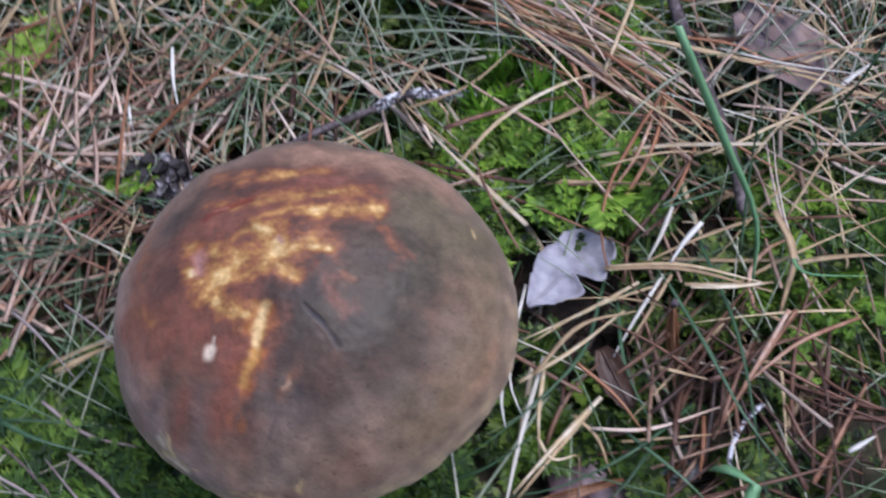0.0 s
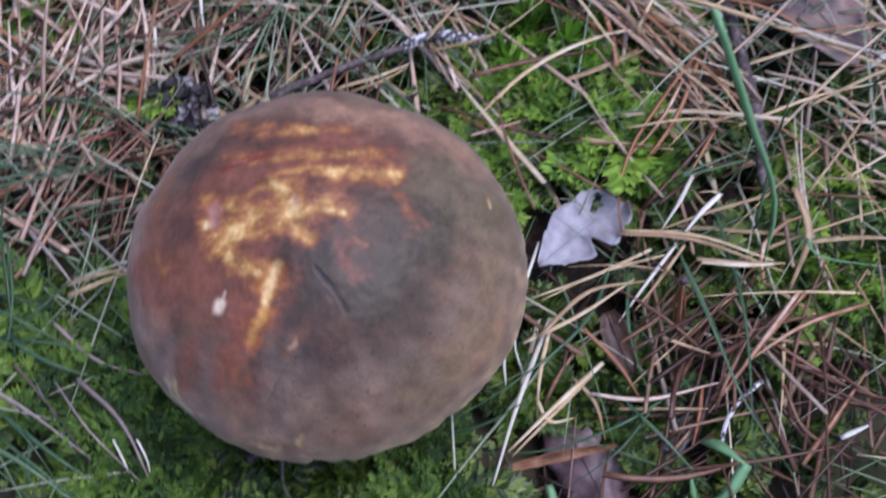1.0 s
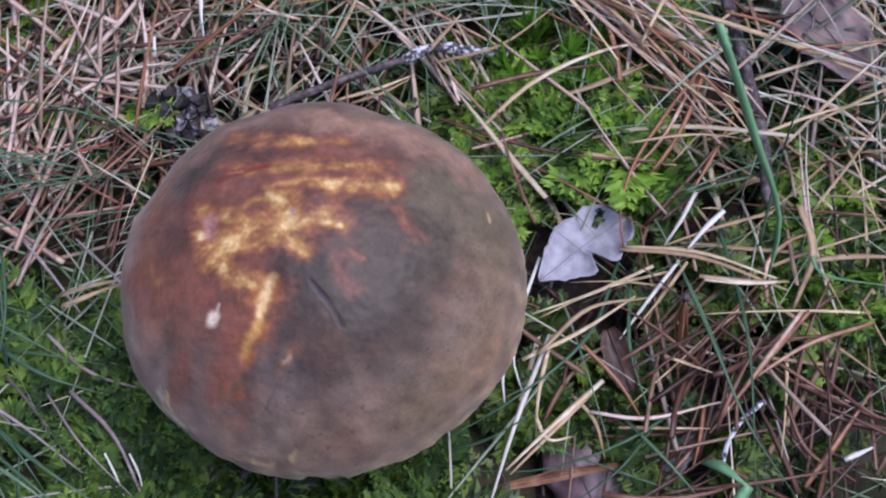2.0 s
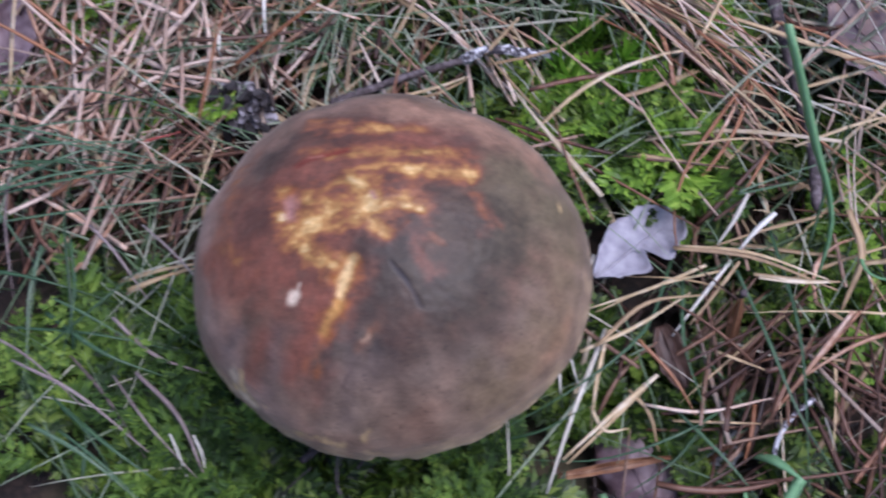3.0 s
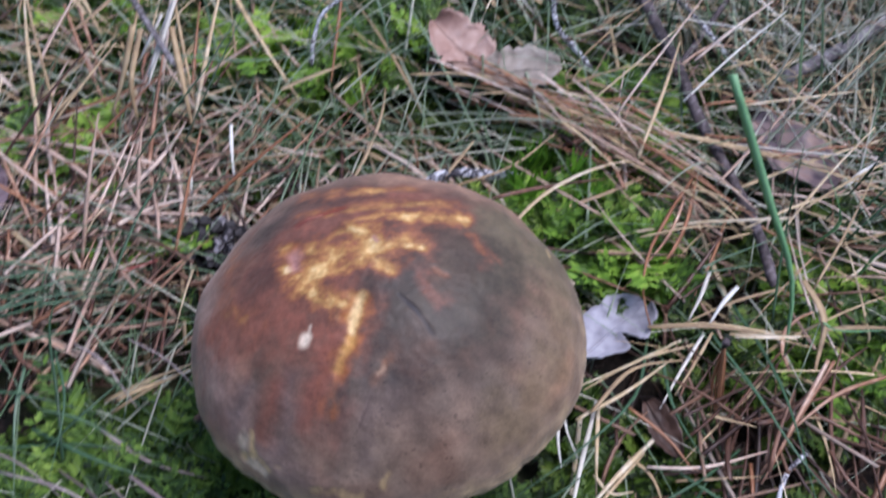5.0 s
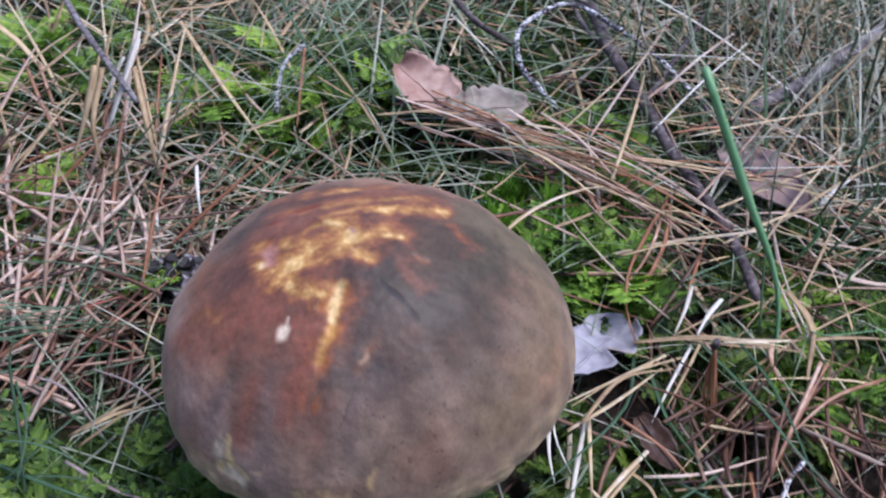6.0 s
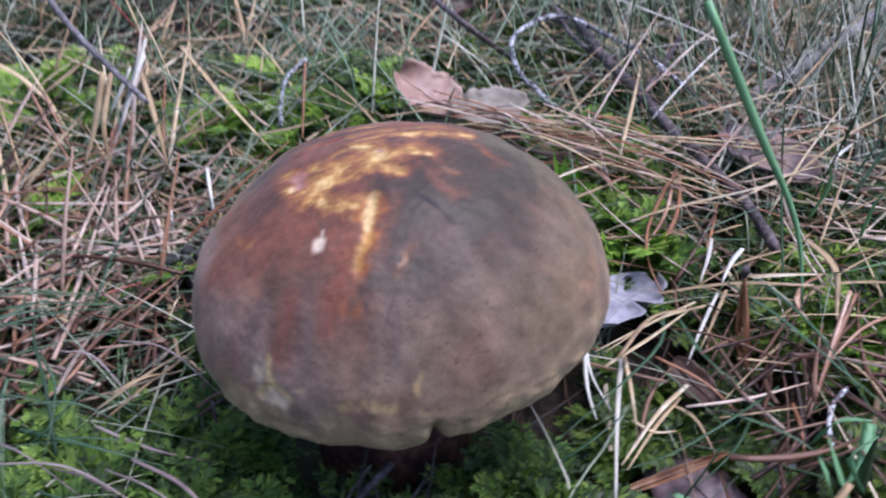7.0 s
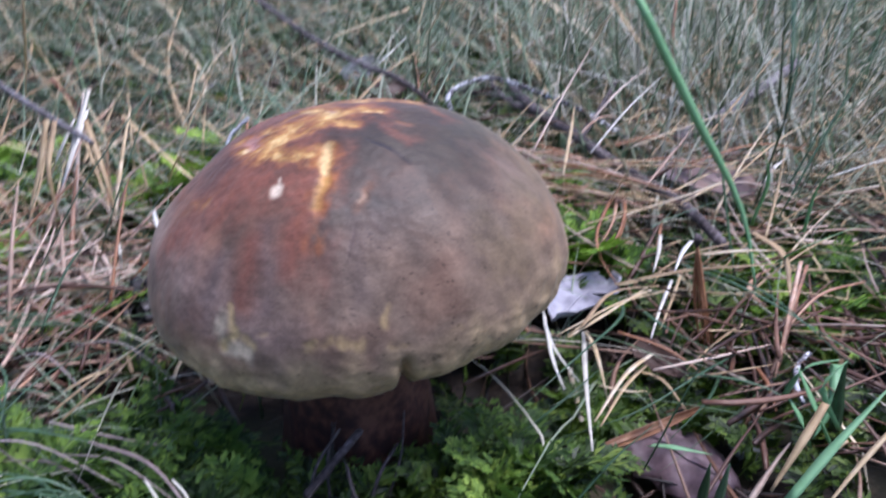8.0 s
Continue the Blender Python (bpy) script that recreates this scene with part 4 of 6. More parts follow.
def ends_clear(m, long, high=True):
    """Whether a straw so placed misses the cap, the branch and, if it lies high, the front moss."""
    a, b = m @ Vector((-long / 2, 0, 0)), m @ Vector((long / 2, 0, 0))
    line = [a.lerp(b, u) for u in (0, 0.2, 0.4, 0.5, 0.6, 0.8, 1)]
    if high and (any(p.x < 0.052 and p.y < -0.028 for p in (a, b)) or (any(near_branch(p.x, p.y, 0.004) for p in line) and rng.uniform() < 0.75)):
        return False
    return clear_of_cap(line)


def single_needles():
    made = 0
    while made < 230:
        x, y = rng.uniform(-0.13, 0.17), rng.uniform(-0.07, 0.15)
        if rng.uniform() > needle_share(x, y) or kept_clear(x, y):
            continue
        m = lie(x, y, 0.014, 0.027, 14)
        if not ends_clear(m, 0.055):
            continue
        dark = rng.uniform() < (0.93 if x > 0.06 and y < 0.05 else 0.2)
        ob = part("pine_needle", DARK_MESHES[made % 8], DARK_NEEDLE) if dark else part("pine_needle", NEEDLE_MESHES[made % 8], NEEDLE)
        ob.matrix_basis = m @ Matrix.Diagonal((rng.uniform(0.5, 1.2), rng.uniform(0.55, 1.4), 1, 1))
        tagged(ob, "dark brown pine needle in the litter" if dark else "dry brown pine needle lying on the litter", "pine needle", "fallen pine needles")
        made += 1


def litter(name, label, category, mat, count, area, share, low, high, tilt, longs, widths, thick, bend, fold=0.0, segs=6, taper=(0.8, 1.0, 0.3)):
    pieces, made = [], 0
    while made < count:
        x, y = rng.uniform(area[0], area[1]), rng.uniform(area[2], area[3])
        if rng.uniform() > share(x, y) or (kept_clear(x, y) and high > 0.0095 and rng.uniform() < 0.85):
            continue
        long = rng.uniform(*longs)
        m = lie(x, y, low, high, tilt)
        made += 1
        if not ends_clear(m, long, high > 0.0095):
            continue
        line = needle_line(long, rng.normal() * bend * long, segs)
        m = np.array(m)
        line = line @ m[:3, :3].T + m[:3, 3]
        pieces.append(strand(line, rng.uniform(*widths), thick, taper, fold))
    ob = part(name, mesh_of(name, *merged(pieces)), mat)
    tagged(ob, label, category, kind="stuff")


single_needles()
litter("needle_litter", "bleached pinkish needles lying loose on the brown litter", "needle litter", PINK_NEEDLE, 95, (-0.17, 0.02, 0.03, 0.17), lambda x, y: needle_share(x, y), 0.012, 0.026, 12, (0.035, 0.07), (0.0012, 0.0022), 0.0010, 0.04)
litter("needle_litter", "bleached needles strewn over green moss", "needle litter", PINK_NEEDLE, 40, (0.05, 0.19, 0.02, 0.16), lambda x, y: 0.7, 0.012, 0.026, 14, (0.03, 0.06), (0.0009, 0.0017), 0.0008, 0.05)
# Bottom layer, coloured dark to paint the shade in the gaps.
litter("needle_litter", "low needles beneath the dry litter, gap shade in their colour", "needle litter", SHADE_NEEDLE, 850, (-0.20, 0.32, -0.10, 0.26), needle_share, -0.005, 0.006, 10, (0.018, 0.06), (0.0008, 0.0020), 0.0008, 0.05)
# The same dark colour paints the shade of the hollow.
litter("needle_litter", "needles round the stem, the hollow's shade in their colour", "needle litter", SHADE_NEEDLE, 170, (-0.06, 0.04, -0.085, 0.0), lambda x, y: 1.0, -0.009, 0.003, 16, (0.015, 0.04), (0.0008, 0.0018), 0.0008, 0.06)
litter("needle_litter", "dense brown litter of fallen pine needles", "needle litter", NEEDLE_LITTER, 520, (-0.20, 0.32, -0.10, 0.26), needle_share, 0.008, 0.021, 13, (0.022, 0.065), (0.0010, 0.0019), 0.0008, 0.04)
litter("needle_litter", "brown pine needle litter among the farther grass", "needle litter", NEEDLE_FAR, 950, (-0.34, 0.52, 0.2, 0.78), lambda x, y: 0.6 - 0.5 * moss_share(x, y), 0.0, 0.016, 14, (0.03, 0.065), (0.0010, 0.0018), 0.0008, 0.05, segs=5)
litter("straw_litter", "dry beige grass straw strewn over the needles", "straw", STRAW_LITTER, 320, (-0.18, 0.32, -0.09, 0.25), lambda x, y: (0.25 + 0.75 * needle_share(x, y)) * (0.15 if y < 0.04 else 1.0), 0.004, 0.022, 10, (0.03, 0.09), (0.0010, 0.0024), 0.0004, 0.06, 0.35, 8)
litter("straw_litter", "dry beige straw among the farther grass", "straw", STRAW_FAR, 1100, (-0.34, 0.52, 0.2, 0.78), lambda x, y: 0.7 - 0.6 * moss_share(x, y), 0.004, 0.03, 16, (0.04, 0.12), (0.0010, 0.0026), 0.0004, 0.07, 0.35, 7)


def grass_line(x, y, long, away, lean, droop):
    """A blade that rises from the ground and arches over."""
    z = ground_height(x, y)
    out, up = [], 0.0
    px, pz, a = 0.0, z, radians(90 - lean)
    for i in range(9):
        out.append((x + px * math.cos(away), y + px * math.sin(away), pz))
        px += long / 8 * math.cos(a)
        pz = max(ground_height(x + px * math.cos(away), y + px * math.sin(away)) + 0.013, pz + long / 8 * math.sin(a))
        a -= radians(droop) / 8
    return out


def sward(name, label, count, area, share, longs, leans, droops, widths, mat=GRASS_FAR, category="grass"):
    pieces, made = [], 0
    while made < count:
        x, y = rng.uniform(area[0], area[1]), rng.uniform(area[2], area[3])
        if rng.uniform() > share(x, y):
            continue
        made += 1
        line = grass_line(x, y, rng.uniform(*longs), rng.uniform(0, 2 * math.pi), rng.uniform(*leans), rng.uniform(*droops))
        if clear_of_cap(line) and not any(((p[0] + 0.002) / 0.030) ** 2 + ((p[1] + 0.048) / 0.042) ** 2 < 1 for p in line):
            pieces.append(strand(line, rng.uniform(*widths), 0.0003, (1.0, 0.9, 0.1), 0.3))
    ob = part(name, mesh_of(name, *merged(pieces)), mat)
    tagged(ob, label, category, kind="stuff")


sward("fine_grass", "fine blue-green grass blades over the litter", 620, (-0.18, 0.32, -0.09, 0.24),
      lambda x, y: 0.25 + 0.75 * max(hill(x, y, -0.10, 0.03, 0.05, 0.04), hill(x, y, 0.18, 0.09, 0.06, 0.06), hill(x, y, -0.03, 0.12, 0.05, 0.03)), (0.03, 0.09), (55, 85), (0, 50), (0.0005, 0.0010))
sward("fine_grass", "pale blue-green grass standing beyond the litter", 760, (0.06, 0.36, 0.10, 0.42),
      lambda x, y: 0.15 + 0.85 * max(hill(x, y, 0.22, 0.24, 0.08, 0.10), hill(x, y, 0.17, 0.10, 0.03, 0.05)), (0.05, 0.12), (8, 70), (0, 50), (0.0008, 0.0017))
sward("fine_grass", "thin teal grass blades across brown needles", 120, (-0.17, 0.05, 0.02, 0.17), lambda x, y: 0.0 if math.hypot(x - CONE_AT[0], y - CONE_AT[1]) < 0.02 else 0.8, (0.06, 0.13), (60, 82), (10, 45), (0.0006, 0.0011))
sward("fine_grass", "soft green grass lying over moss behind the mushroom", 170, (-0.13, 0.09, 0.085, 0.23), lambda x, y: 0.2 + 0.8 * max(hill(x, y, -0.03, 0.13, 0.05, 0.04), hill(x, y, 0.02, 0.19, 0.06, 0.04)), (0.045, 0.11), (48, 80), (5, 50), (0.0008, 0.0015))
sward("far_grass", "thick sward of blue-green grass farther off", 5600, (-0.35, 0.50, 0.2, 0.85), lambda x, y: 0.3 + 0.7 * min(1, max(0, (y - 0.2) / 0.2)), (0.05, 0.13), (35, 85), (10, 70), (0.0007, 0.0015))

sward("dry_grass", "dead beige grass stems standing and leaning among the litter", 360, (-0.17, 0.32, -0.08, 0.30),
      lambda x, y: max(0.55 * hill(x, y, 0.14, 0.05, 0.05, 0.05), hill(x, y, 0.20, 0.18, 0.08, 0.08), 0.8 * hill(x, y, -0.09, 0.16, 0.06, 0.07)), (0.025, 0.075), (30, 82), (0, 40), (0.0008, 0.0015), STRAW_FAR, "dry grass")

sward("bleached_grass", "bleached whitish grass standing beyond the branch", 330, (0.12, 0.34, 0.08, 0.34), lambda x, y: max(hill(x, y, 0.21, 0.19, 0.07, 0.08), 0.5 * hill(x, y, 0.15, 0.10, 0.03, 0.03)), (0.04, 0.10), (10, 75), (0, 45), (0.0007, 0.0014), PALE_GRASS, "dry grass")
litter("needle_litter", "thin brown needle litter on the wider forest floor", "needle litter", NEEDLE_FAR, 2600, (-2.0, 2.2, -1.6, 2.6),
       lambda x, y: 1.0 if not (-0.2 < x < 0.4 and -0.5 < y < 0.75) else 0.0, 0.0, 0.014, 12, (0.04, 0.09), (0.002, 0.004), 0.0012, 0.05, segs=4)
sward("wide_grass", "scattered grass tufts on the wider forest floor", 3200, (-2.0, 2.2, -1.6, 2.6),
      lambda x, y: (0.15 + 0.85 * max(0.0, noise.noise((x * 3, y * 3, 2.0)))) if not (-0.2 < x < 0.4 and -0.55 < y < 0.8) else 0.0, (0.06, 0.16), (20, 75), (10, 60), (0.002, 0.004))


# ---- single strands, blades, twigs and leaves ----
LABELS = {MAUVE_STEM: "thin grey-mauve dead stem lying over moss", PINK_STEM: "pale pinkish dry stem", STRAW: "dry beige grass straw lying on the litter", WHITE_STRAW: "bleached white straw on the litter", NEEDLE: "dry brown pine needle lying on the litter",
          RUST_NEEDLE: "rust-brown pine needle lying on the litter", RED_NEEDLE: "dull red pine needle among brown ones", GRASS: "thin blue-green grass blade arching over the litter",
          BROAD_GREEN: "broad bright green grass blade", STRAW_LITTER: "dry beige grass straw lying on the litter"}


def lay(mat, width, *places, fold=0.35, taper=(0.8, 1.0, 0.35), label="", twist=0.0, blunt=False, up=(0, 0, 1)):
    """One straw, needle or blade through places; width in millimetres."""
    needle = mat in (NEEDLE, RUST_NEEDLE, RED_NEEDLE)
    grass = mat in (GRASS, BROAD_GREEN)
    name, category, group = ("pine_needle", "pine needle", "fallen pine needles") if needle else ("grass_blade", "grass", "green grass blades") if grass else ("straw", "straw", "dry straws")
    if grass:
        taper = (0.85, 1.0, 0.22) if blunt else (0.9, 1.0, 0.12)
    line = curve_points(places, 12 if len(places) > 2 else 6)
    v, f = strand(line, width / 1000, 0.0008 if needle else 0.0004, taper, 0.0 if needle else fold, up, twist)
    ob = part(name, mesh_of(name, v, f), mat)
    return tagged(ob, label or LABELS[mat], category, group)


def twig(label, radius, mat, *places, tip=None, forks=()):
    """A stick with its side branches; tip: a material and places for the lichen-covered end."""
    base = new("twig")
    base.location = places[0]
    tagged(base, label, "twig", "twigs")
    here = np.array(places[0])
    part("stem", mesh_of("stem", *rod(curve_points(places, 10 * len(places)) - here, radius, seed=radius * 1e4)), mat, base)
    for r, *line in forks:
        part("side_branch", mesh_of("side_branch", *rod(curve_points(line, 16) - here, r, seed=r * 2e4, taper=(1.0, 0.6))), mat, base)
    if tip:
        part("lichen_end", mesh_of("lichen_end", *rod(curve_points(tip[1:], 36) - here, radius * 1.25, seed=3.0, rough=0.3)), tip[0], base, "white lichen-crusted end")
    return base


def leaf(label, mat, base, tip, width, side=(0, 0, 1), curl=0.2, ragged=0.15, seed=0, bite=None, rib=True, broad=False):
    """A dead leaf from base to tip, with width in metres, a curled blade, a ragged edge and a midrib. bite: a torn notch (along, depth)."""
    base, tip = Vector(base), Vector(tip)
    axis = tip - base
    long = axis.length
    axis.normalize()
    up = Vector(side)
    across = axis.cross(up).normalized()
    up = across.cross(axis)
    thing = new("dead_leaf")
    thing.location = base
    tagged(thing, label, "leaf", "dead leaves")
    rows, cols = 26, 14
    top = []
    for i in range(rows + 1):
        u = i / rows
        half = width / 2 * math.sin(math.pi * min(1, 0.06 + 0.90 * u)) ** 0.6
        if broad:
            half = width / 2 * min(1.0, 2.3 * u + 0.06) ** 0.75 * (1 - 0.75 * max(0.0, (u - 0.72) / 0.28) ** 2.2)
        for j in range(cols + 1):
            s = 2 * j / cols - 1
            k = half * (1 + ragged * noise.noise((u * 7 + seed, 3.0 if s > 0 else 9.0, seed)) + ragged * 0.6 * noise.noise((u * 23 + seed, 1.0 if s > 0 else 5.0, 2)))
            if bite and s > 0:
                k *= 1 - bite[1] * math.exp(-((u - bite[0]) / 0.05) ** 2)
            z = curl * width * (s * s * 0.5 - 0.15) + 0.10 * width * noise.noise((u * 3 + seed, s * 1.4, 4)) + 0.03 * width * noise.noise((u * 9 + seed, s * 5, 7)) + 0.25 * curl * long * (u - 0.5) ** 2
            top.append(axis * (u * long) + across * (s * k) + up * z)
    n = len(top)
    verts = top + [p - up * 0.00035 for p in top]
    w = cols + 1
    faces = []
    for i in range(rows):
        for j in range(cols):
            a = i * w + j
            faces += [(a, a + 1, a + w + 1, a + w), (n + a + w, n + a + w + 1, n + a + 1, n + a)]
    ring = [j for j in range(cols)] + [i * w + cols for i in range(rows)] + [rows * w + j for j in range(cols, 0, -1)] + [i * w for i in range(rows, 0, -1)]
    for a, b in zip(ring, ring[1:] + ring[:1]):
        faces.append((b, a, n + a, n + b))
    part("leaf_blade", mesh_of("leaf_blade", verts, faces), mat, thing)
    if rib:
        line = [tuple(top[i * w + cols // 2] + up * 0.0002) for i in range(0, rows + 1, 2)]
        part("midrib", mesh_of("midrib", *strand(line, 0.0009, 0.0007, (1.0, 0.8, 0.2))), mat, thing)
    return thing


def tuft(label, top, foot):
    """Rust needles that hang from one knot and spread downwards."""
    thing = new("needle_tuft")
    thing.location = foot
    tagged(thing, label, "pine needles", "fallen pine needles")
    top, foot = np.array(top), np.array(foot)
    for k in range(9):
        end = foot + np.array((rng.uniform(-0.003, 0.003), rng.uniform(-0.003, 0.003), rng.uniform(-0.002, 0.006)))
        mid = (top + end) / 2 + np.array((rng.uniform(-0.002, 0.002), rng.uniform(-0.002, 0.002), 0))
        part("needle", mesh_of("needle", *strand(curve_points([top, mid, end], 9) - foot, rng.uniform(0.0007, 0.0012), 0.0006, (0.5, 1.0, 0.3), up=(0.3, 1, 0))), RUST_NEEDLE, thing)
    part("knot", mesh_of("knot", *rod(np.array([top + (0, 0, 0.0015), top, top - (0, 0, 0.002)]) - foot, 0.0013, 8, 0.3)), BARK, thing, "dark knot")


# leaves
leaf("pale lavender-grey dead leaf fragment with a torn notch on moss", PALE_LEAF, (0.0598, 0.0120, 0.0095), (0.0832, 0.0355, 0.0095), 0.0185, (0.1, 0.20, 1), 0.22, 0.16, 3, (0.50, 0.62), True, broad=True)
leaf("pinkish brown dead leaf lying in moss", PINK_LEAF, (0.0379, 0.1357, 0.0160), (0.0172, 0.1533, 0.0260), 0.022, (0.1, -0.35, 1), 0.4, 0.35, 11)
leaf("grey-beige dead leaf with a ragged edge", BEIGE_LEAF, (0.0353, 0.1348, 0.0170), (0.0639, 0.1379, 0.0200), 0.018, (0.0, -0.35, 1), 0.25, 0.45, 14)
leaf("reddish brown dead leaf half under grass", RUSSET_LEAF, (0.1335, 0.1205, 0.0130), (0.1580, 0.0915, 0.0090), 0.023, (-0.1, -0.1, 1), 0.25, 0.25, 17)
leaf("mauve-brown dead leaf under straw", MAUVE_LEAF, (0.0850, -0.0560, -0.0060), (0.0670, -0.0260, -0.0010), 0.020, (-0.2, -0.2, 1), -0.3, 0.15, 21)
leaf("greyish green translucent dead leaf on the needles", GREY_LEAF, (0.0965, -0.0370, -0.0110), (0.1055, -0.0220, -0.0070), 0.012, (0.1, -0.4, 1), 0.2, 0.25, 25)
leaf("mauve-grey dead leaf on brown needles", MAUVE_LEAF, (-0.1280, 0.0595, 0.0080), (-0.1298, 0.0864, 0.0100), 0.016, (0.3, -0.2, 1), 0.3, 0.2, 31)
leaf("dark brown dead leaf in the litter", DARK_BROWN_LEAF, (0.0803, 0.0011, 0.0050), (0.0879, -0.0168, 0.0030), 0.009, (-0.2, -0.4, 1), 0.3, 0.25, 35)
leaf("long orange-brown dead leaf strip", RUST_LEAF, (0.0510, -0.0471, 0.0030), (0.0835, -0.0380, 0.0060), 0.0030, (0, -0.5, 1), 0.5, 0.2, 37)
tuft("tuft of rust-brown needles hanging from a dark knot", (0.0960, -0.0003, 0.0356), (0.1023, -0.0018, -0.0020))
leaf("greyish brown dead leaf on far litter", GREY_LEAF, (0.0366, 0.2931, 0.0060), (0.0552, 0.3123, 0.0100), 0.014, (0, -0.5, 1), 0.3, 0.2, 45)
leaf("brown dead leaf on far litter", DARK_BROWN_LEAF, (0.0428, 0.2587, 0.0080), (0.0619, 0.2603, 0.0090), 0.010, (0, -0.5, 1), 0.4, 0.2, 47)
leaf("orange-brown dead leaf among far grass", RUST_LEAF, (0.1887, 0.2279, 0.0080), (0.2049, 0.2503, 0.0120), 0.013, (0, -0.8, 1), 0.4, 0.3, 49)

# twigs
twig("dark twig with white lichen-crusted ends beside the cap", 0.0014, BARK, (-0.0250, 0.0594, 0.0120), (-0.0153, 0.0646, 0.0130), (-0.0023, 0.0714, 0.0140), (0.0151, 0.0795, 0.0150),
     tip=(LICHEN, (0.0134, 0.0789, 0.0150), (0.0242, 0.0839, 0.0160), (0.0321, 0.0834, 0.0160), (0.0460, 0.0847, 0.0150)))
twig("dark brown forked branch lying on needles", 0.0023, BARK, *BRANCH, forks=[(0.0014, (0.1085, 0.1440, 0.0160), (0.1250, 0.1700, 0.0180), (0.1440, 0.2000, 0.0230)), (0.0012, (0.1010, 0.1800, 0.0170), (0.0930, 0.1960, 0.0200), (0.0905, 0.2200, 0.0240))])
twig("curled twig speckled with white lichen", 0.0011, LICHEN, (0.0779, 0.1475, 0.0100), (0.0716, 0.1539, 0.0150), (0.0641, 0.1572, 0.0220), (0.0619, 0.1652, 0.0290), (0.0723, 0.1823, 0.0310), (0.0891, 0.1941, 0.0290), (0.1028, 0.1863, 0.0250), (0.1189, 0.1702, 0.0200), (0.1285, 0.1577, 0.0150), (0.1374, 0.1503, 0.0080))
twig("thick grey fallen branch", 0.0026, GREY_BARK, (0.1488, 0.1431, 0.0140), (0.1699, 0.1557, 0.0170), (0.1884, 0.1685, 0.0200), (0.2343, 0.2081, 0.0240))
twig("grey-white lichen-speckled twig in the litter", 0.0008, LICHEN, (0.1242, -0.0164, 0.0060), (0.1173, -0.0230, 0.0060), (0.1142, -0.0292, 0.0040), (0.1132, -0.0356, 0.0020))
twig("dark thin twig over far litter", 0.0014, BARK, (-0.0028, 0.3973, 0.0300), (0.0221, 0.2763, 0.0300), (0.0349, 0.2154, 0.0330), (0.0458, 0.1662, 0.0370), (0.0668, 0.1813, 0.0160))
twig("grey dry stalk leaning over the moss", 0.0013, GREY_BARK, (-0.1225, 0.2244, 0.0400), (-0.0924, 0.1438, 0.0458), (-0.0676, 0.0995, 0.0434))
twig("pale lichen-covered twig bit standing in moss", 0.0009, LICHEN, (-0.0269, 0.1440, 0.0100), (-0.0265, 0.1504, 0.0160), (-0.0233, 0.1553, 0.0250), (-0.0161, 0.1592, 0.0300))
twig("dark brown twig in far litter", 0.0013, BARK, (0.0824, 0.2539, 0.0080), (0.1028, 0.2274, 0.0100), (0.1064, 0.1849, 0.0120))
twig("dark grey twig under the litter", 0.0011, BARK, (-0.0171, -0.0507, 0.0040), (-0.0097, -0.0445, 0.0080), (-0.0024, -0.0410, 0.0140))

for i in range(8):
    x, y = -0.004 + rng.uniform(-0.026, 0.022), rng.uniform(-0.066, -0.046)
    dx, dy, h = rng.uniform(-0.014, 0.014), rng.uniform(0.004, 0.020), rng.uniform(0.006, 0.018)
    twig("thin dark dead stick leaning before the stem", rng.uniform(0.00028, 0.0005), DARKER_BARK, (x, y, -0.004), (x + dx * 0.6 + rng.uniform(-0.003, 0.003), y + dy * 0.4, h * 0.6), (x + dx, y + dy, h))

# long pale stalks and straws
lay(STRAW, 1.5, (0.0433, 0.1198, 0.0200), (0.0713, 0.1088, 0.0220), (0.1123, 0.0969, 0.0220), (0.1360, 0.0899, 0.0220), (0.1801, 0.0746, 0.0200), label="long pale dry stalk lying across the litter", taper=(0.9, 1, 0.8))
lay(STRAW, 1.5, (0.0835, 0.1044, 0.0220), (0.1080, 0.0969, 0.0240), (0.1316, 0.0904, 0.0240), (0.1569, 0.0851, 0.0220), label="long pale dry stalk over a russet leaf")
lay(STRAW, 1.6, (0.0817, 0.0227, 0.0130), (0.1020, 0.0212, 0.0160), (0.1274, 0.0115, 0.0200))
lay(STRAW, 1.4, (0.0834, 0.0240, 0.0120), (0.1039, 0.0229, 0.0150), (0.1253, 0.0156, 0.0180))
lay(STRAW, 2.6, (0.1322, 0.0394, 0.0180), (0.1362, 0.0267, 0.0160), (0.1325, 0.0113, 0.0080), label="curved grey-beige dry grass blade")
lay(WHITE_STRAW, 1.1, (0.0593, 0.0201, 0.0080), (0.0543, -0.0022, 0.0120), (0.0537, -0.0140, 0.0120), (0.0570, -0.0213, 0.0080))
lay(STRAW, 1.6, (0.0785, -0.0165, 0.0110), (0.0661, -0.0303, 0.0140), (0.0536, -0.0436, 0.0100))
lay(STRAW, 1.4, (0.0754, -0.0202, 0.0100), (0.0649, -0.0330, 0.0120), (0.0549, -0.0444, 0.0090))
lay(WHITE_STRAW, 1.5, (0.0630, -0.0057, 0.0140), (0.0554, -0.0306, 0.0140), (0.0501, -0.0528, 0.0080))
lay(STRAW, 1.3, (0.0635, -0.0057, 0.0140), (0.0606, -0.0247, 0.0160), (0.0613, -0.0329, 0.0060))
lay(STRAW, 1.5, (0.0385, 0.0571, 0.0140), (0.0524, 0.0707, 0.0200), (0.0686, 0.0811, 0.0220), (0.0841, 0.0885, 0.0200), (0.1018, 0.0888, 0.0140), label="pale arched grass straw over moss")
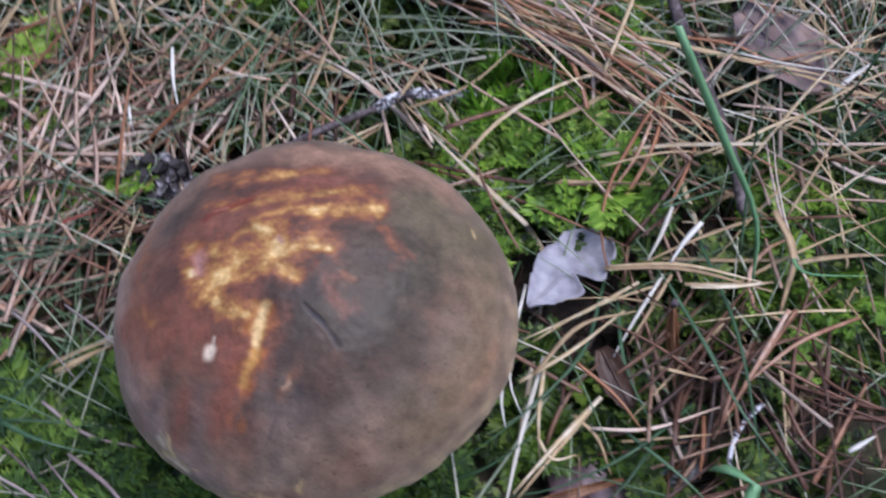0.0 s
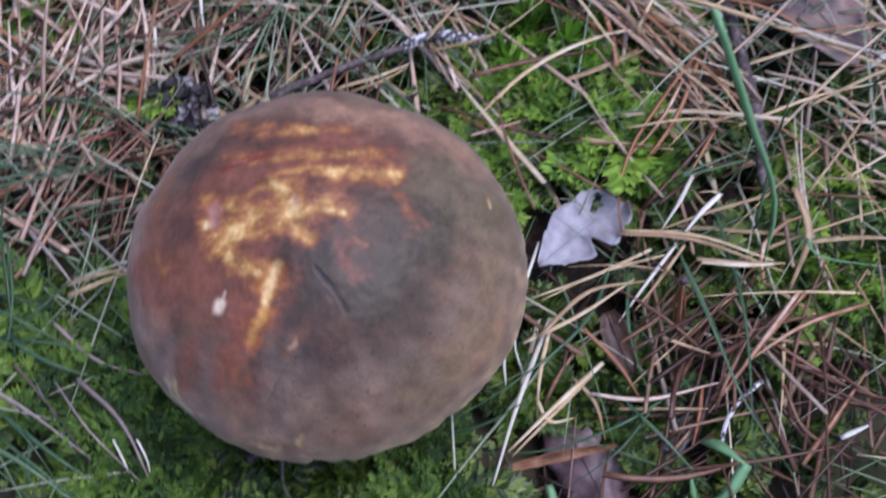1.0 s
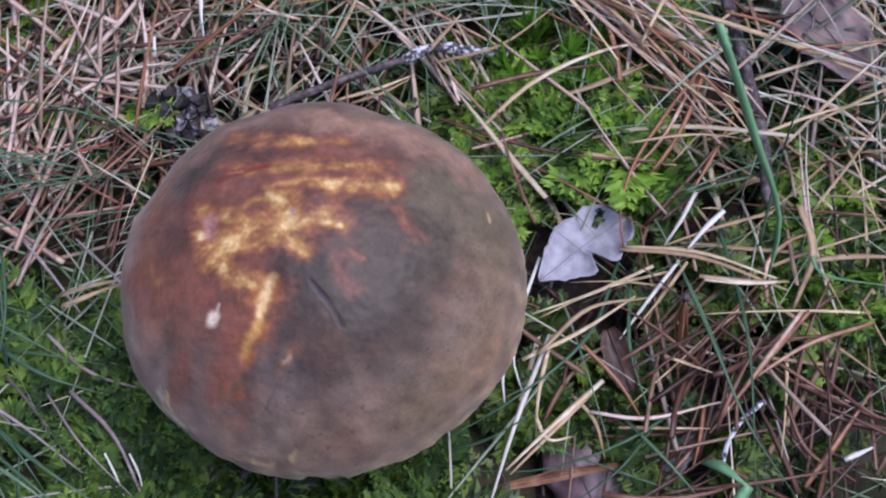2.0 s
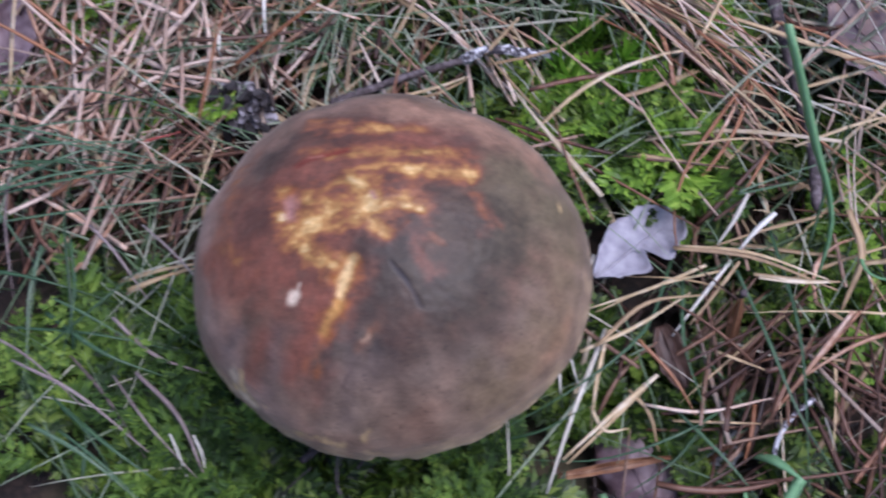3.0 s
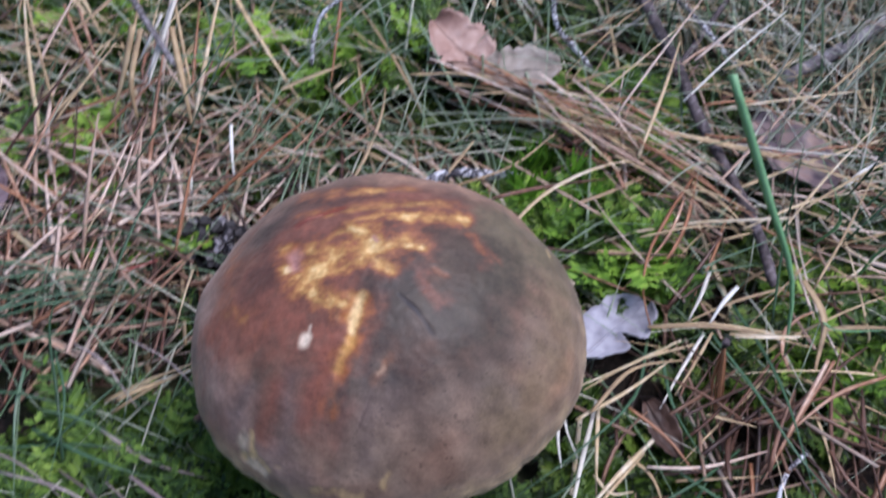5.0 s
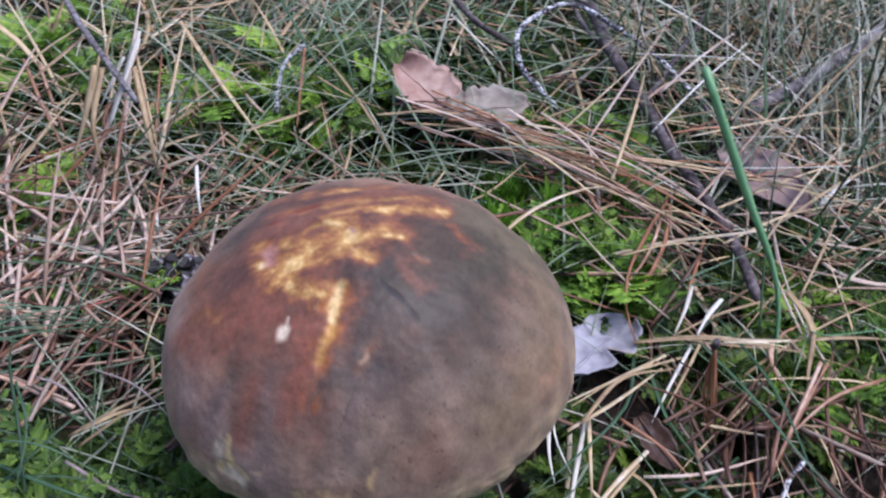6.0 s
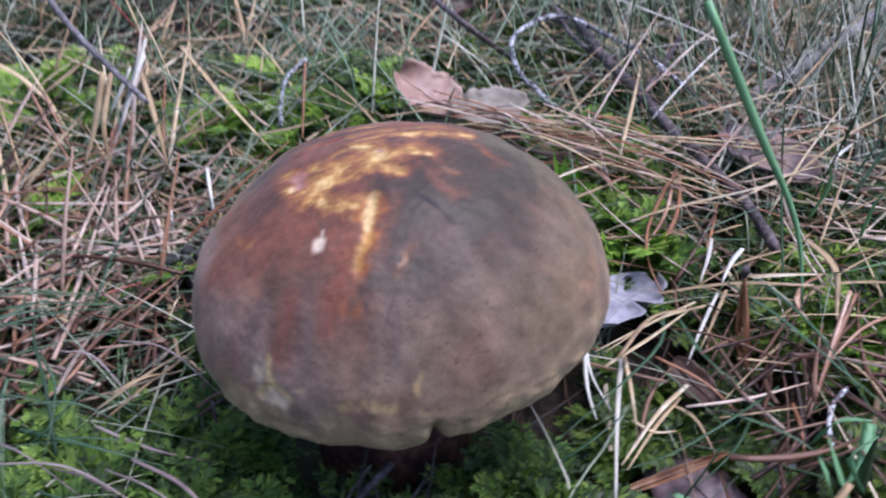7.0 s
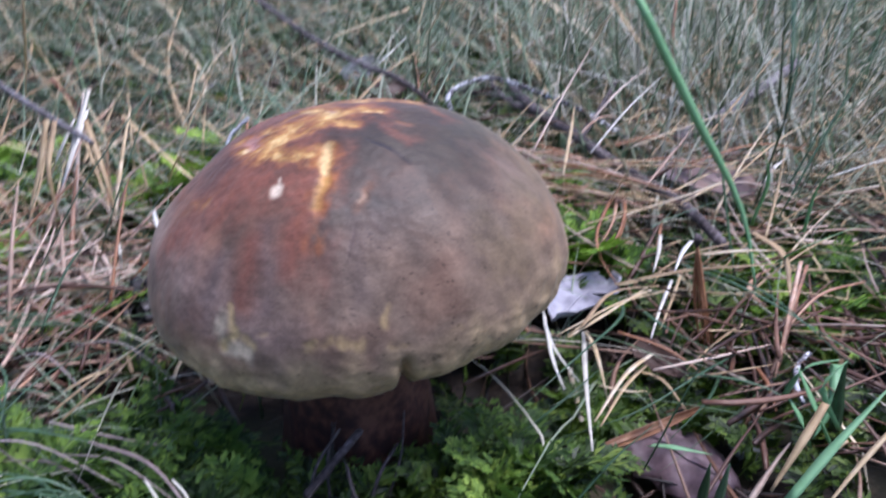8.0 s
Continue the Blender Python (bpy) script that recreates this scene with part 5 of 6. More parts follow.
lay(STRAW, 1.5, (0.0572, 0.0681, 0.0160), (0.0728, 0.0740, 0.0180), (0.0877, 0.0828, 0.0180))
lay(STRAW, 1.0, (0.0594, 0.0697, 0.0150), (0.0746, 0.0763, 0.0170), (0.0863, 0.0831, 0.0180))
lay(NEEDLE, 1.5, (0.0263, 0.0622, 0.0100), (0.0607, 0.0520, 0.0140), (0.0977, 0.0510, 0.0150))
lay(STRAW, 1.6, (0.0624, 0.0531, 0.0130), (0.0791, 0.0519, 0.0140), (0.0973, 0.0507, 0.0150))
lay(NEEDLE, 1.3, (0.0334, 0.0590, 0.0100), (0.0611, 0.0440, 0.0140), (0.0890, 0.0289, 0.0150))
lay(WHITE_STRAW, 1.4, (0.1020, 0.0397, 0.0200), (0.0981, 0.0309, 0.0180), (0.0942, 0.0244, 0.0150))
lay(WHITE_STRAW, 1.7, (0.1103, 0.0349, 0.0190), (0.1048, 0.0289, 0.0180), (0.1007, 0.0236, 0.0150))
lay(STRAW, 1.1, (0.1007, 0.0197, 0.0150), (0.0933, 0.0084, 0.0120), (0.0876, 0.0005, 0.0090))
lay(WHITE_STRAW, 1.2, (0.0985, 0.0203, 0.0140), (0.0889, 0.0062, 0.0100), (0.0834, -0.0022, 0.0060))
lay(STRAW, 1.2, (0.1249, 0.0373, 0.0160), (0.1067, 0.0295, 0.0170), (0.0914, 0.0236, 0.0130))
lay(STRAW, 1.2, (0.0916, 0.0188, 0.0120), (0.0756, 0.0089, 0.0130), (0.0579, 0.0015, 0.0100))
lay(STRAW, 1.0, (0.0957, 0.0174, 0.0120), (0.0772, 0.0099, 0.0130), (0.0604, 0.0008, 0.0100))
lay(RUST_NEEDLE, 1.4, (0.1039, 0.0824, 0.0200), (0.0921, 0.0629, 0.0200), (0.0836, 0.0460, 0.0180), (0.0811, 0.0320, 0.0160), (0.0831, 0.0224, 0.0120))
lay(RUST_NEEDLE, 1.4, (0.1046, 0.0811, 0.0190), (0.0975, 0.0598, 0.0180), (0.0876, 0.0439, 0.0140))
lay(RUST_NEEDLE, 1.2, (0.1035, 0.0812, 0.0180), (0.0994, 0.0635, 0.0170), (0.0911, 0.0485, 0.0130))
lay(NEEDLE, 1.3, (0.1036, 0.0836, 0.0190), (0.0921, 0.0575, 0.0160), (0.0767, 0.0402, 0.0100))
lay(RUST_NEEDLE, 1.2, (0.1188, 0.0712, 0.0140), (0.1312, 0.0607, 0.0140), (0.1433, 0.0534, 0.0120))
lay(RUST_NEEDLE, 1.3, (0.1145, 0.0698, 0.0140), (0.1059, 0.0504, 0.0140), (0.0984, 0.0367, 0.0100))
lay(STRAW, 1.1, (0.1136, 0.1037, 0.0200), (0.1031, 0.0942, 0.0200), (0.0931, 0.0894, 0.0180))
lay(WHITE_STRAW, 1.1, (0.0404, 0.2006, 0.0200), (0.0583, 0.1728, 0.0150))
lay(WHITE_STRAW, 2.2, (-0.0720, 0.1382, 0.0432), (-0.0808, 0.1165, 0.0243))
lay(WHITE_STRAW, 1.8, (-0.0718, 0.1230, 0.0480), (-0.0751, 0.1120, 0.0400), (-0.0816, 0.1140, 0.0300))
lay(WHITE_STRAW, 1.6, (-0.0751, 0.1253, 0.0440), (-0.0830, 0.1183, 0.0300), (-0.0865, 0.1237, 0.0220))
lay(STRAW, 1.2, (-0.0885, 0.1523, 0.0300), (-0.0905, 0.1410, 0.0200), (-0.0934, 0.1145, 0.0120))
lay(STRAW, 2.0, (-0.0628, 0.1733, 0.0300), (-0.0461, 0.1463, 0.0200), (-0.0300, 0.1218, 0.0120), label="broad pale dry grass stalk behind the cap")
lay(STRAW, 1.6, (-0.1222, 0.1514, 0.0150), (-0.1102, 0.1555, 0.0260), (-0.0963, 0.1657, 0.0320))
lay(NEEDLE, 1.5, (-0.1160, 0.1534, 0.0250), (-0.1063, 0.1332, 0.0180), (-0.0967, 0.1164, 0.0100))
lay(NEEDLE, 1.4, (-0.1121, 0.1570, 0.0220), (-0.0984, 0.1250, 0.0120))
lay(RUST_NEEDLE, 1.7, (-0.1091, 0.1101, 0.0120), (-0.0929, 0.1152, 0.0160), (-0.0748, 0.1245, 0.0200))
lay(STRAW, 1.3, (-0.0753, 0.1488, 0.0300), (-0.0701, 0.1304, 0.0200), (-0.0655, 0.1152, 0.0080))
lay(RUST_NEEDLE, 1.4, (-0.0167, 0.1633, 0.0280), (-0.0182, 0.1480, 0.0180), (-0.0193, 0.1344, 0.0100))
lay(STRAW, 1.1, (-0.0122, 0.1469, 0.0240), (-0.0012, 0.1442, 0.0180), (0.0133, 0.1434, 0.0120))
lay(STRAW, 1.6, (-0.0770, -0.0050, 0.0060), (-0.0640, -0.0038, 0.0150), (-0.0500, -0.0040, 0.0245), label="split pale straw sticking out under the cap")
lay(STRAW, 1.3, (-0.0745, -0.0080, 0.0050), (-0.0625, -0.0052, 0.0140), (-0.0500, -0.0045, 0.0235))
lay(WHITE_STRAW, 0.7, (-0.0517, -0.0500, 0.0140), (-0.0487, -0.0548, 0.0100), (-0.0457, -0.0604, 0.0060))
lay(WHITE_STRAW, 0.7, (-0.0459, -0.0490, 0.0120), (-0.0429, -0.0535, 0.0100), (-0.0417, -0.0577, 0.0060))
lay(MAUVE_STEM, 1.2, (-0.0748, -0.0182, 0.0120), (-0.0601, -0.0282, 0.0120), (-0.0450, -0.0303, 0.0080))
lay(RUST_NEEDLE, 2.0, (-0.1009, 0.0174, 0.0120), (-0.0934, 0.0230, 0.0140), (-0.0878, 0.0288, 0.0140))
lay(RED_NEEDLE, 1.1, (-0.0807, 0.0381, 0.0120), (-0.0741, 0.0402, 0.0130), (-0.0680, 0.0431, 0.0130))
lay(RED_NEEDLE, 1.1, (-0.0899, 0.1976, 0.0400), (-0.0824, 0.1960, 0.0300), (-0.0774, 0.1950, 0.0220))
lay(STRAW, 1.3, (-0.0050, 0.0643, 0.0120), (0.0069, 0.0670, 0.0160), (0.0165, 0.0739, 0.0140))
lay(STRAW, 1.2, (-0.0015, 0.0638, 0.0110), (0.0087, 0.0664, 0.0150), (0.0162, 0.0735, 0.0130))
lay(STRAW, 1.5, (0.0207, 0.0814, 0.0160), (0.0301, 0.0909, 0.0240))
lay(STRAW, 1.2, (0.0220, 0.0802, 0.0120), (0.0436, 0.0844, 0.0200), (0.0577, 0.0963, 0.0240))
lay(STRAW, 1.3, (0.0753, 0.0777, 0.0080), (0.0847, 0.0762, 0.0160), label="short pale straw over moss")
lay(STRAW, 1.4, (0.1016, 0.0106, 0.0260), (0.1131, 0.0104, 0.0260), (0.1268, 0.0123, 0.0240))
lay(RUST_NEEDLE, 1.6, (0.1075, -0.0196, 0.0050), (0.1062, -0.0294, 0.0050), (0.1050, -0.0367, 0.0020))
lay(NEEDLE, 2.0, (0.1345, -0.0395, 0.0060), (0.1413, -0.0291, 0.0100), (0.1520, -0.0127, 0.0120))
lay(NEEDLE, 1.5, (0.1286, -0.0190, 0.0120), (0.1337, -0.0298, 0.0100), (0.1483, -0.0367, 0.0060))
lay(NEEDLE, 1.5, (0.1526, 0.0065, 0.0140), (0.1330, -0.0028, 0.0160), (0.1167, -0.0145, 0.0120))
lay(NEEDLE, 1.4, (0.1257, -0.0077, 0.0140), (0.1384, -0.0140, 0.0120), (0.1548, -0.0201, 0.0080))
lay(STRAW, 1.1, (0.0950, -0.0080, 0.0120), (0.1090, -0.0119, 0.0120))
lay(STRAW, 1.0, (0.0833, -0.0291, 0.0100), (0.1078, -0.0270, 0.0100))
lay(WHITE_STRAW, 1.6, (0.1428, -0.0334, 0.0140), (0.1498, -0.0299, 0.0160))
lay(STRAW, 1.2, (0.0708, -0.0215, 0.0100), (0.0764, -0.0274, 0.0100), (0.0805, -0.0366, 0.0050))

for i in range(14):
    x, y = rng.uniform(0.075, 0.165), rng.uniform(0.055, 0.150)
    if near_branch(x, y, 0.010):
        continue
    a, h, z = rng.uniform(-0.9, 0.5), rng.uniform(0.014, 0.030), rng.uniform(0.020, 0.030)
    lay((STRAW, NEEDLE, RUST_NEEDLE)[i % 3], rng.uniform(0.8, 1.5), (x - h * math.cos(a), y - h * math.sin(a), z - rng.uniform(0, 0.008)), (x, y + 0.001, z + 0.001), (x + h * math.cos(a), y + h * math.sin(a), z - rng.uniform(0, 0.008)))

lay(WHITE_STRAW, 1.2, (0.0523, -0.0065, 0.0160), (0.0510, -0.0190, 0.0120), (0.0521, -0.0243, 0.0080))
lay(STRAW, 1.4, (0.0595, -0.0138, 0.0200), (0.0731, 0.0002, 0.0220), (0.0885, 0.0053, 0.0200))
lay(STRAW, 1.3, (0.0556, -0.0151, 0.0180), (0.0697, -0.0070, 0.0200), (0.0854, 0.0056, 0.0200))
lay(STRAW, 1.2, (0.0604, -0.0277, 0.0100), (0.0644, -0.0348, 0.0120), (0.0709, -0.0328, 0.0100))
lay(STRAW, 1.6, (0.1030, 0.0099, 0.0260), (0.1146, 0.0099, 0.0260), (0.1263, 0.0123, 0.0240))
lay(NEEDLE, 1.6, (0.1299, 0.0038, 0.0240), (0.1194, -0.0118, 0.0160), (0.1089, -0.0270, 0.0060), label="upright brown dry needle by the lichen twig")
lay(NEEDLE, 1.5, (0.1326, 0.0050, 0.0220), (0.1232, -0.0071, 0.0160), (0.1121, -0.0227, 0.0060))
lay(RUST_NEEDLE, 1.4, (0.0719, -0.0074, 0.0140), (0.0832, -0.0176, 0.0120), (0.0902, -0.0262, 0.0080))
lay(NEEDLE, 1.3, (0.0752, -0.0260, 0.0120), (0.0873, -0.0273, 0.0140), (0.1105, -0.0199, 0.0120))
lay(BROAD_GREEN, 4.5, (0.1078, -0.0345, 0.0040), (0.1108, -0.0397, 0.0160), (0.1158, -0.0448, 0.0200), fold=0.15)
lay(BROAD_GREEN, 3.6, (0.1160, -0.0436, 0.0180), (0.1120, -0.0509, 0.0120), (0.1059, -0.0537, 0.0040), fold=0.15)
lay(BROAD_GREEN, 3.0, (0.1072, -0.0508, 0.0000), (0.1041, -0.0498, 0.0080), (0.1024, -0.0458, 0.0120), fold=0.15)

lay(STRAW, 2.4, (-0.0825, 0.1136, 0.0480), (-0.0858, 0.1045, 0.0340), (-0.0900, 0.0983, 0.0220), label="broad pinkish dry blade in a straw fan")
lay(STRAW, 2.2, (-0.0798, 0.1117, 0.0480), (-0.0823, 0.0983, 0.0340), (-0.0811, 0.0956, 0.0220))
lay(STRAW, 2.2, (-0.0707, 0.1162, 0.0460), (-0.0649, 0.0985, 0.0300), (-0.0630, 0.0945, 0.0200))
lay(WHITE_STRAW, 1.8, (-0.0691, 0.1252, 0.0540), (-0.0731, 0.1120, 0.0440), (-0.0773, 0.1006, 0.0340))
lay(STRAW, 1.8, (-0.0912, 0.1448, 0.0400), (-0.1051, 0.1291, 0.0340), (-0.1157, 0.1290, 0.0260))
lay(WHITE_STRAW, 1.4, (-0.0514, 0.1008, 0.0180), (-0.0500, 0.0885, 0.0160), (-0.0489, 0.0824, 0.0100))
lay(WHITE_STRAW, 1.2, (-0.0621, 0.0774, 0.0180), (-0.0613, 0.0721, 0.0160), (-0.0616, 0.0734, 0.0100))

lay(STRAW, 1.5, (-0.0712, -0.0112, 0.0160), (-0.0629, -0.0076, 0.0180), (-0.0566, -0.0016, 0.0140))
lay(MAUVE_STEM, 1.3, (-0.0642, -0.0344, 0.0150), (-0.0509, -0.0446, 0.0140), (-0.0409, -0.0596, 0.0080))
lay(GRASS, 0.8, (-0.0896, -0.0177, 0.0200), (-0.0780, -0.0230, 0.0240), (-0.0616, -0.0288, 0.0180))
lay(GRASS, 0.8, (-0.0899, 0.0023, 0.0200), (-0.0826, -0.0186, 0.0240), (-0.0843, -0.0383, 0.0160))
lay(GRASS, 0.8, (-0.0873, -0.0297, 0.0180), (-0.0746, -0.0178, 0.0240), (-0.0595, 0.0064, 0.0180))
lay(GRASS, 0.8, (-0.0845, -0.0438, 0.0160), (-0.0726, -0.0531, 0.0180), (-0.0629, -0.0641, 0.0120))

# pale stems that rise farther off
lay(STRAW, 1.6, (0.1392, 0.2036, 0.0600), (0.1492, 0.1832, 0.0400), (0.1704, 0.1904, 0.0120), label="tall pale dry grass stem")
lay(NEEDLE, 1.5, (0.1675, 0.1962, 0.0600), (0.1642, 0.1895, 0.0400), (0.1712, 0.1903, 0.0120), label="tall pinkish brown dry stem")
lay(WHITE_STRAW, 1.3, (0.1097, 0.2156, 0.0300), (0.1430, 0.1711, 0.0280), (0.1726, 0.1313, 0.0200))
lay(WHITE_STRAW, 1.3, (0.1482, 0.2624, 0.0250), (0.1586, 0.2255, 0.0200))
lay(WHITE_STRAW, 1.4, (0.0497, 0.2696, 0.0180), (0.0684, 0.2913, 0.0260))
lay(STRAW, 1.2, (0.0090, 0.3924, 0.0250), (0.0503, 0.3242, 0.0300), (0.0766, 0.3005, 0.0240))
lay(NEEDLE, 1.8, (0.1294, 0.3119, 0.0100), (0.1715, 0.3434, 0.0140), label="long rust-brown stem in far grass")
lay(STRAW, 1.3, (-0.0972, 0.2084, 0.0700), (-0.1016, 0.2253, 0.0450), (-0.1083, 0.2478, 0.0150))
lay(STRAW, 1.3, (-0.0396, 0.2017, 0.0200), (-0.0333, 0.2333, 0.0340))
lay(STRAW, 1.3, (0.1472, 0.1480, 0.0120), (0.1549, 0.1507, 0.0200), (0.1311, 0.1298, 0.0100))
# White strip added in place of a blue-white glint on a dewy blade.
lay(WHITE_STRAW, 2.0, (0.1574, 0.0841, 0.0160), (0.1625, 0.0872, 0.0200), (0.1689, 0.0911, 0.0220))

# green blades
lay(BROAD_GREEN, 3.0, (0.0911, 0.0440, 0.0944), (0.1080, 0.0360, 0.0600), (0.1235, 0.0270, 0.0270), (0.1255, 0.0190, 0.0050), fold=0.22, label="broad bright green grass blade standing over twigs", blunt=True, up=(0.43, 0.79, -0.06))
lay(BROAD_GREEN, 2.8, (0.0823, -0.0864, 0.0120), (0.0941, -0.0826, 0.0220), (0.1093, -0.0768, 0.0320))
lay(BROAD_GREEN, 3.0, (0.1052, -0.0629, 0.0080), (0.1008, -0.0607, 0.0180), (0.0985, -0.0556, 0.0260))
lay(BROAD_GREEN, 3.0, (0.1102, -0.0564, 0.0080), (0.1046, -0.0579, 0.0220), (0.1090, -0.0589, 0.0280))
lay(GRASS, 3.2, (0.1099, -0.0564, 0.0080), (0.1089, -0.0580, 0.0200), (0.1097, -0.0577, 0.0280))
lay(GRASS, 2.6, (0.0671, -0.0766, 0.0060), (0.0668, -0.0800, 0.0200))
lay(GRASS, 2.6, (0.0707, -0.0774, 0.0060), (0.0708, -0.0809, 0.0200))
lay(BROAD_GREEN, 2.5, (0.0652, -0.0508, 0.0060), (0.0686, -0.0591, 0.0100), (0.0767, -0.0602, 0.0080))
lay(STRAW, 2.4, (0.0987, -0.0692, 0.0240), (0.0898, -0.0745, 0.0160), (0.0835, -0.0767, 0.0080), label="pinkish pale dry grass blade")
lay(STRAW, 1.8, (0.1012, -0.0755, 0.0180), (0.0936, -0.0760, 0.0120), (0.0846, -0.0812, 0.0080))
lay(STRAW, 1.6, (0.1114, -0.0763, 0.0200), (0.0987, -0.0816, 0.0120), (0.0920, -0.0850, 0.0080))
lay(GRASS, 1.1, (0.0979, 0.0132, 0.0220), (0.1062, -0.0083, 0.0240), (0.1146, -0.0273, 0.0220), (0.1303, -0.0456, 0.0140))
lay(GRASS, 1.1, (0.0819, 0.0201, 0.0100), (0.0723, -0.0078, 0.0180), (0.0548, -0.0256, 0.0180), (0.0350, -0.0389, 0.0120))
lay(GRASS, 1.2, (0.0853, 0.0137, 0.0100), (0.0853, -0.0083, 0.0140), (0.0911, -0.0277, 0.0160))
lay(GRASS, 0.9, (0.1033, -0.0184, 0.0100), (0.0873, -0.0322, 0.0140), (0.0626, -0.0427, 0.0100), (0.0417, -0.0437, 0.0060))
lay(GRASS, 1.1, (0.0848, -0.0265, 0.0100), (0.0983, -0.0399, 0.0120), (0.1081, -0.0486, 0.0080))
lay(GRASS, 1.0, (0.0944, -0.0250, 0.0080), (0.0836, -0.0407, 0.0100), (0.0693, -0.0522, 0.0080))
lay(GRASS, 1.0, (-0.0812, 0.0328, 0.0120), (-0.0753, 0.0537, 0.0200), (-0.0699, 0.0709, 0.0220), (-0.0696, 0.0941, 0.0160))
lay(GRASS, 1.0, (-0.0825, -0.0295, 0.0140), (-0.0859, -0.0140, 0.0200), (-0.0923, 0.0083, 0.0220), (-0.0944, 0.0341, 0.0140))
lay(GRASS, 1.4, (-0.0926, -0.0198, 0.0140), (-0.0724, -0.0308, 0.0160), (-0.0548, -0.0335, 0.0100))
lay(GRASS, 1.4, (-0.0823, -0.0455, 0.0120), (-0.0657, -0.0559, 0.0140), (-0.0519, -0.0626, 0.0100))
lay(GRASS, 1.0, (-0.0734, -0.0627, 0.0080), (-0.0724, -0.0531, 0.0180))
lay(GRASS, 1.0, (-0.0887, 0.0709, 0.0080), (-0.0681, 0.0763, 0.0400), (-0.0591, 0.0822, 0.0500), (-0.0449, 0.1138, 0.0600))
lay(GRASS, 1.2, (-0.0840, 0.1302, 0.0240), (-0.0442, 0.1154, 0.0340), (-0.0135, 0.1390, 0.0240))
lay(GRASS, 1.0, (-0.0264, 0.1758, 0.0400), (-0.0120, 0.1461, 0.0300), (0.0004, 0.1383, 0.0140))
lay(GRASS, 1.1, (-0.0098, 0.1664, 0.0400), (-0.0009, 0.1451, 0.0300), (0.0023, 0.1359, 0.0140))
lay(GRASS, 1.1, (0.1231, 0.0303, 0.0080), (0.1200, 0.0387, 0.0400), (0.1178, 0.0444, 0.0720), label="dark green upright grass stem")
lay(BROAD_GREEN, 1.5, (0.1438, 0.0626, 0.0100), (0.1420, 0.0516, 0.0340), (0.1302, 0.0555, 0.0560))
lay(BROAD_GREEN, 1.4, (0.1557, 0.0498, 0.0100), (0.1558, 0.0435, 0.0300), (0.1625, 0.0324, 0.0480))
lay(BROAD_GREEN, 1.4, (0.1388, 0.0352, 0.0080), (0.1370, 0.0163, 0.0220), (0.1511, 0.0110, 0.0300))
lay(GRASS, 1.1, (0.1490, 0.0720, 0.0120), (0.1533, 0.0642, 0.0500), (0.1718, 0.0927, 0.0800), label="dark green upright grass stem")
lay(GRASS, 1.1, (0.1539, 0.0629, 0.0120), (0.1723, 0.0668, 0.0450), (0.1930, 0.0748, 0.0750), label="dark green upright grass stem")
lay(GRASS, 1.0, (0.1556, 0.0705, 0.0120), (0.1680, 0.0745, 0.0300), (0.1777, 0.0789, 0.0460))
lay(GRASS, 0.9, (0.1227, 0.0527, 0.0100), (0.0977, 0.0379, 0.0220), (0.1490, 0.0639, 0.0240))
lay(GRASS, 1.2, (0.1094, 0.0364, 0.0120), (0.1161, 0.0014, 0.0180), (0.1176, -0.0481, 0.0200))
lay(GRASS, 0.9, (0.0363, -0.0392, 0.0060), (0.0468, -0.0369, 0.0120), (0.0602, -0.0286, 0.0160))
lay(GRASS, 1.0, (0.0394, -0.0704, 0.0060), (0.0493, -0.0669, 0.0140), (0.0611, -0.0626, 0.0200))
lay(GRASS, 0.9, (0.0605, -0.0595, 0.0060), (0.0657, -0.0612, 0.0200), (0.0752, -0.0581, 0.0360))
lay(GRASS, 2.0, (0.2094, 0.1735, 0.0600), (0.1915, 0.1359, 0.0400), (0.1985, 0.1508, 0.0120))
lay(GRASS, 1.2, (-0.0686, 0.0923, 0.0100), (-0.0588, 0.0937, 0.0340), (-0.0420, 0.1035, 0.0700))


# a sheaf of fine blades beside the cap
for i in range(15):
    x0, y0 = rng.uniform(-0.140, -0.115), rng.uniform(-0.005, 0.050)
    x1, y1 = rng.uniform(-0.075, -0.040), y0 * 0.5 + rng.uniform(0.005, 0.050)
    z0, z1 = rng.uniform(0.004, 0.018), rng.uniform(0.004, 0.016)
    lay(GRASS, rng.uniform(0.7, 1.1), (x0, y0, z0), ((x0 + x1) / 2, (y0 + y1) / 2 + rng.uniform(-0.003, 0.003), max(z0, z1) + 0.004), (x1, y1, z1))

# pale stems that lean together over the needle bed
for i in range(30):
    x, y = rng.uniform(-0.128, -0.058), rng.uniform(0.062, 0.150)
    z, long, swing = rng.uniform(0.004, 0.012), rng.uniform(0.030, 0.060), rng.normal() * 0.75
    rise = rng.uniform(0.25, 0.75)
    dx, dy, dz = long * math.sin(swing), long * math.cos(swing) * math.sqrt(1 - rise * rise), long * rise
    lay((PINK_STEM, NEEDLE, STRAW, PINK_STEM, RUST_NEEDLE)[i % 5], rng.uniform(1.1, 1.9), (x, y - dy * 0.5, z), (x + dx * 0.55, y, z + dz * 0.62), (x + dx, y + dy * 0.5, z + dz), label="pale pinkish dry stem leaning over needles")

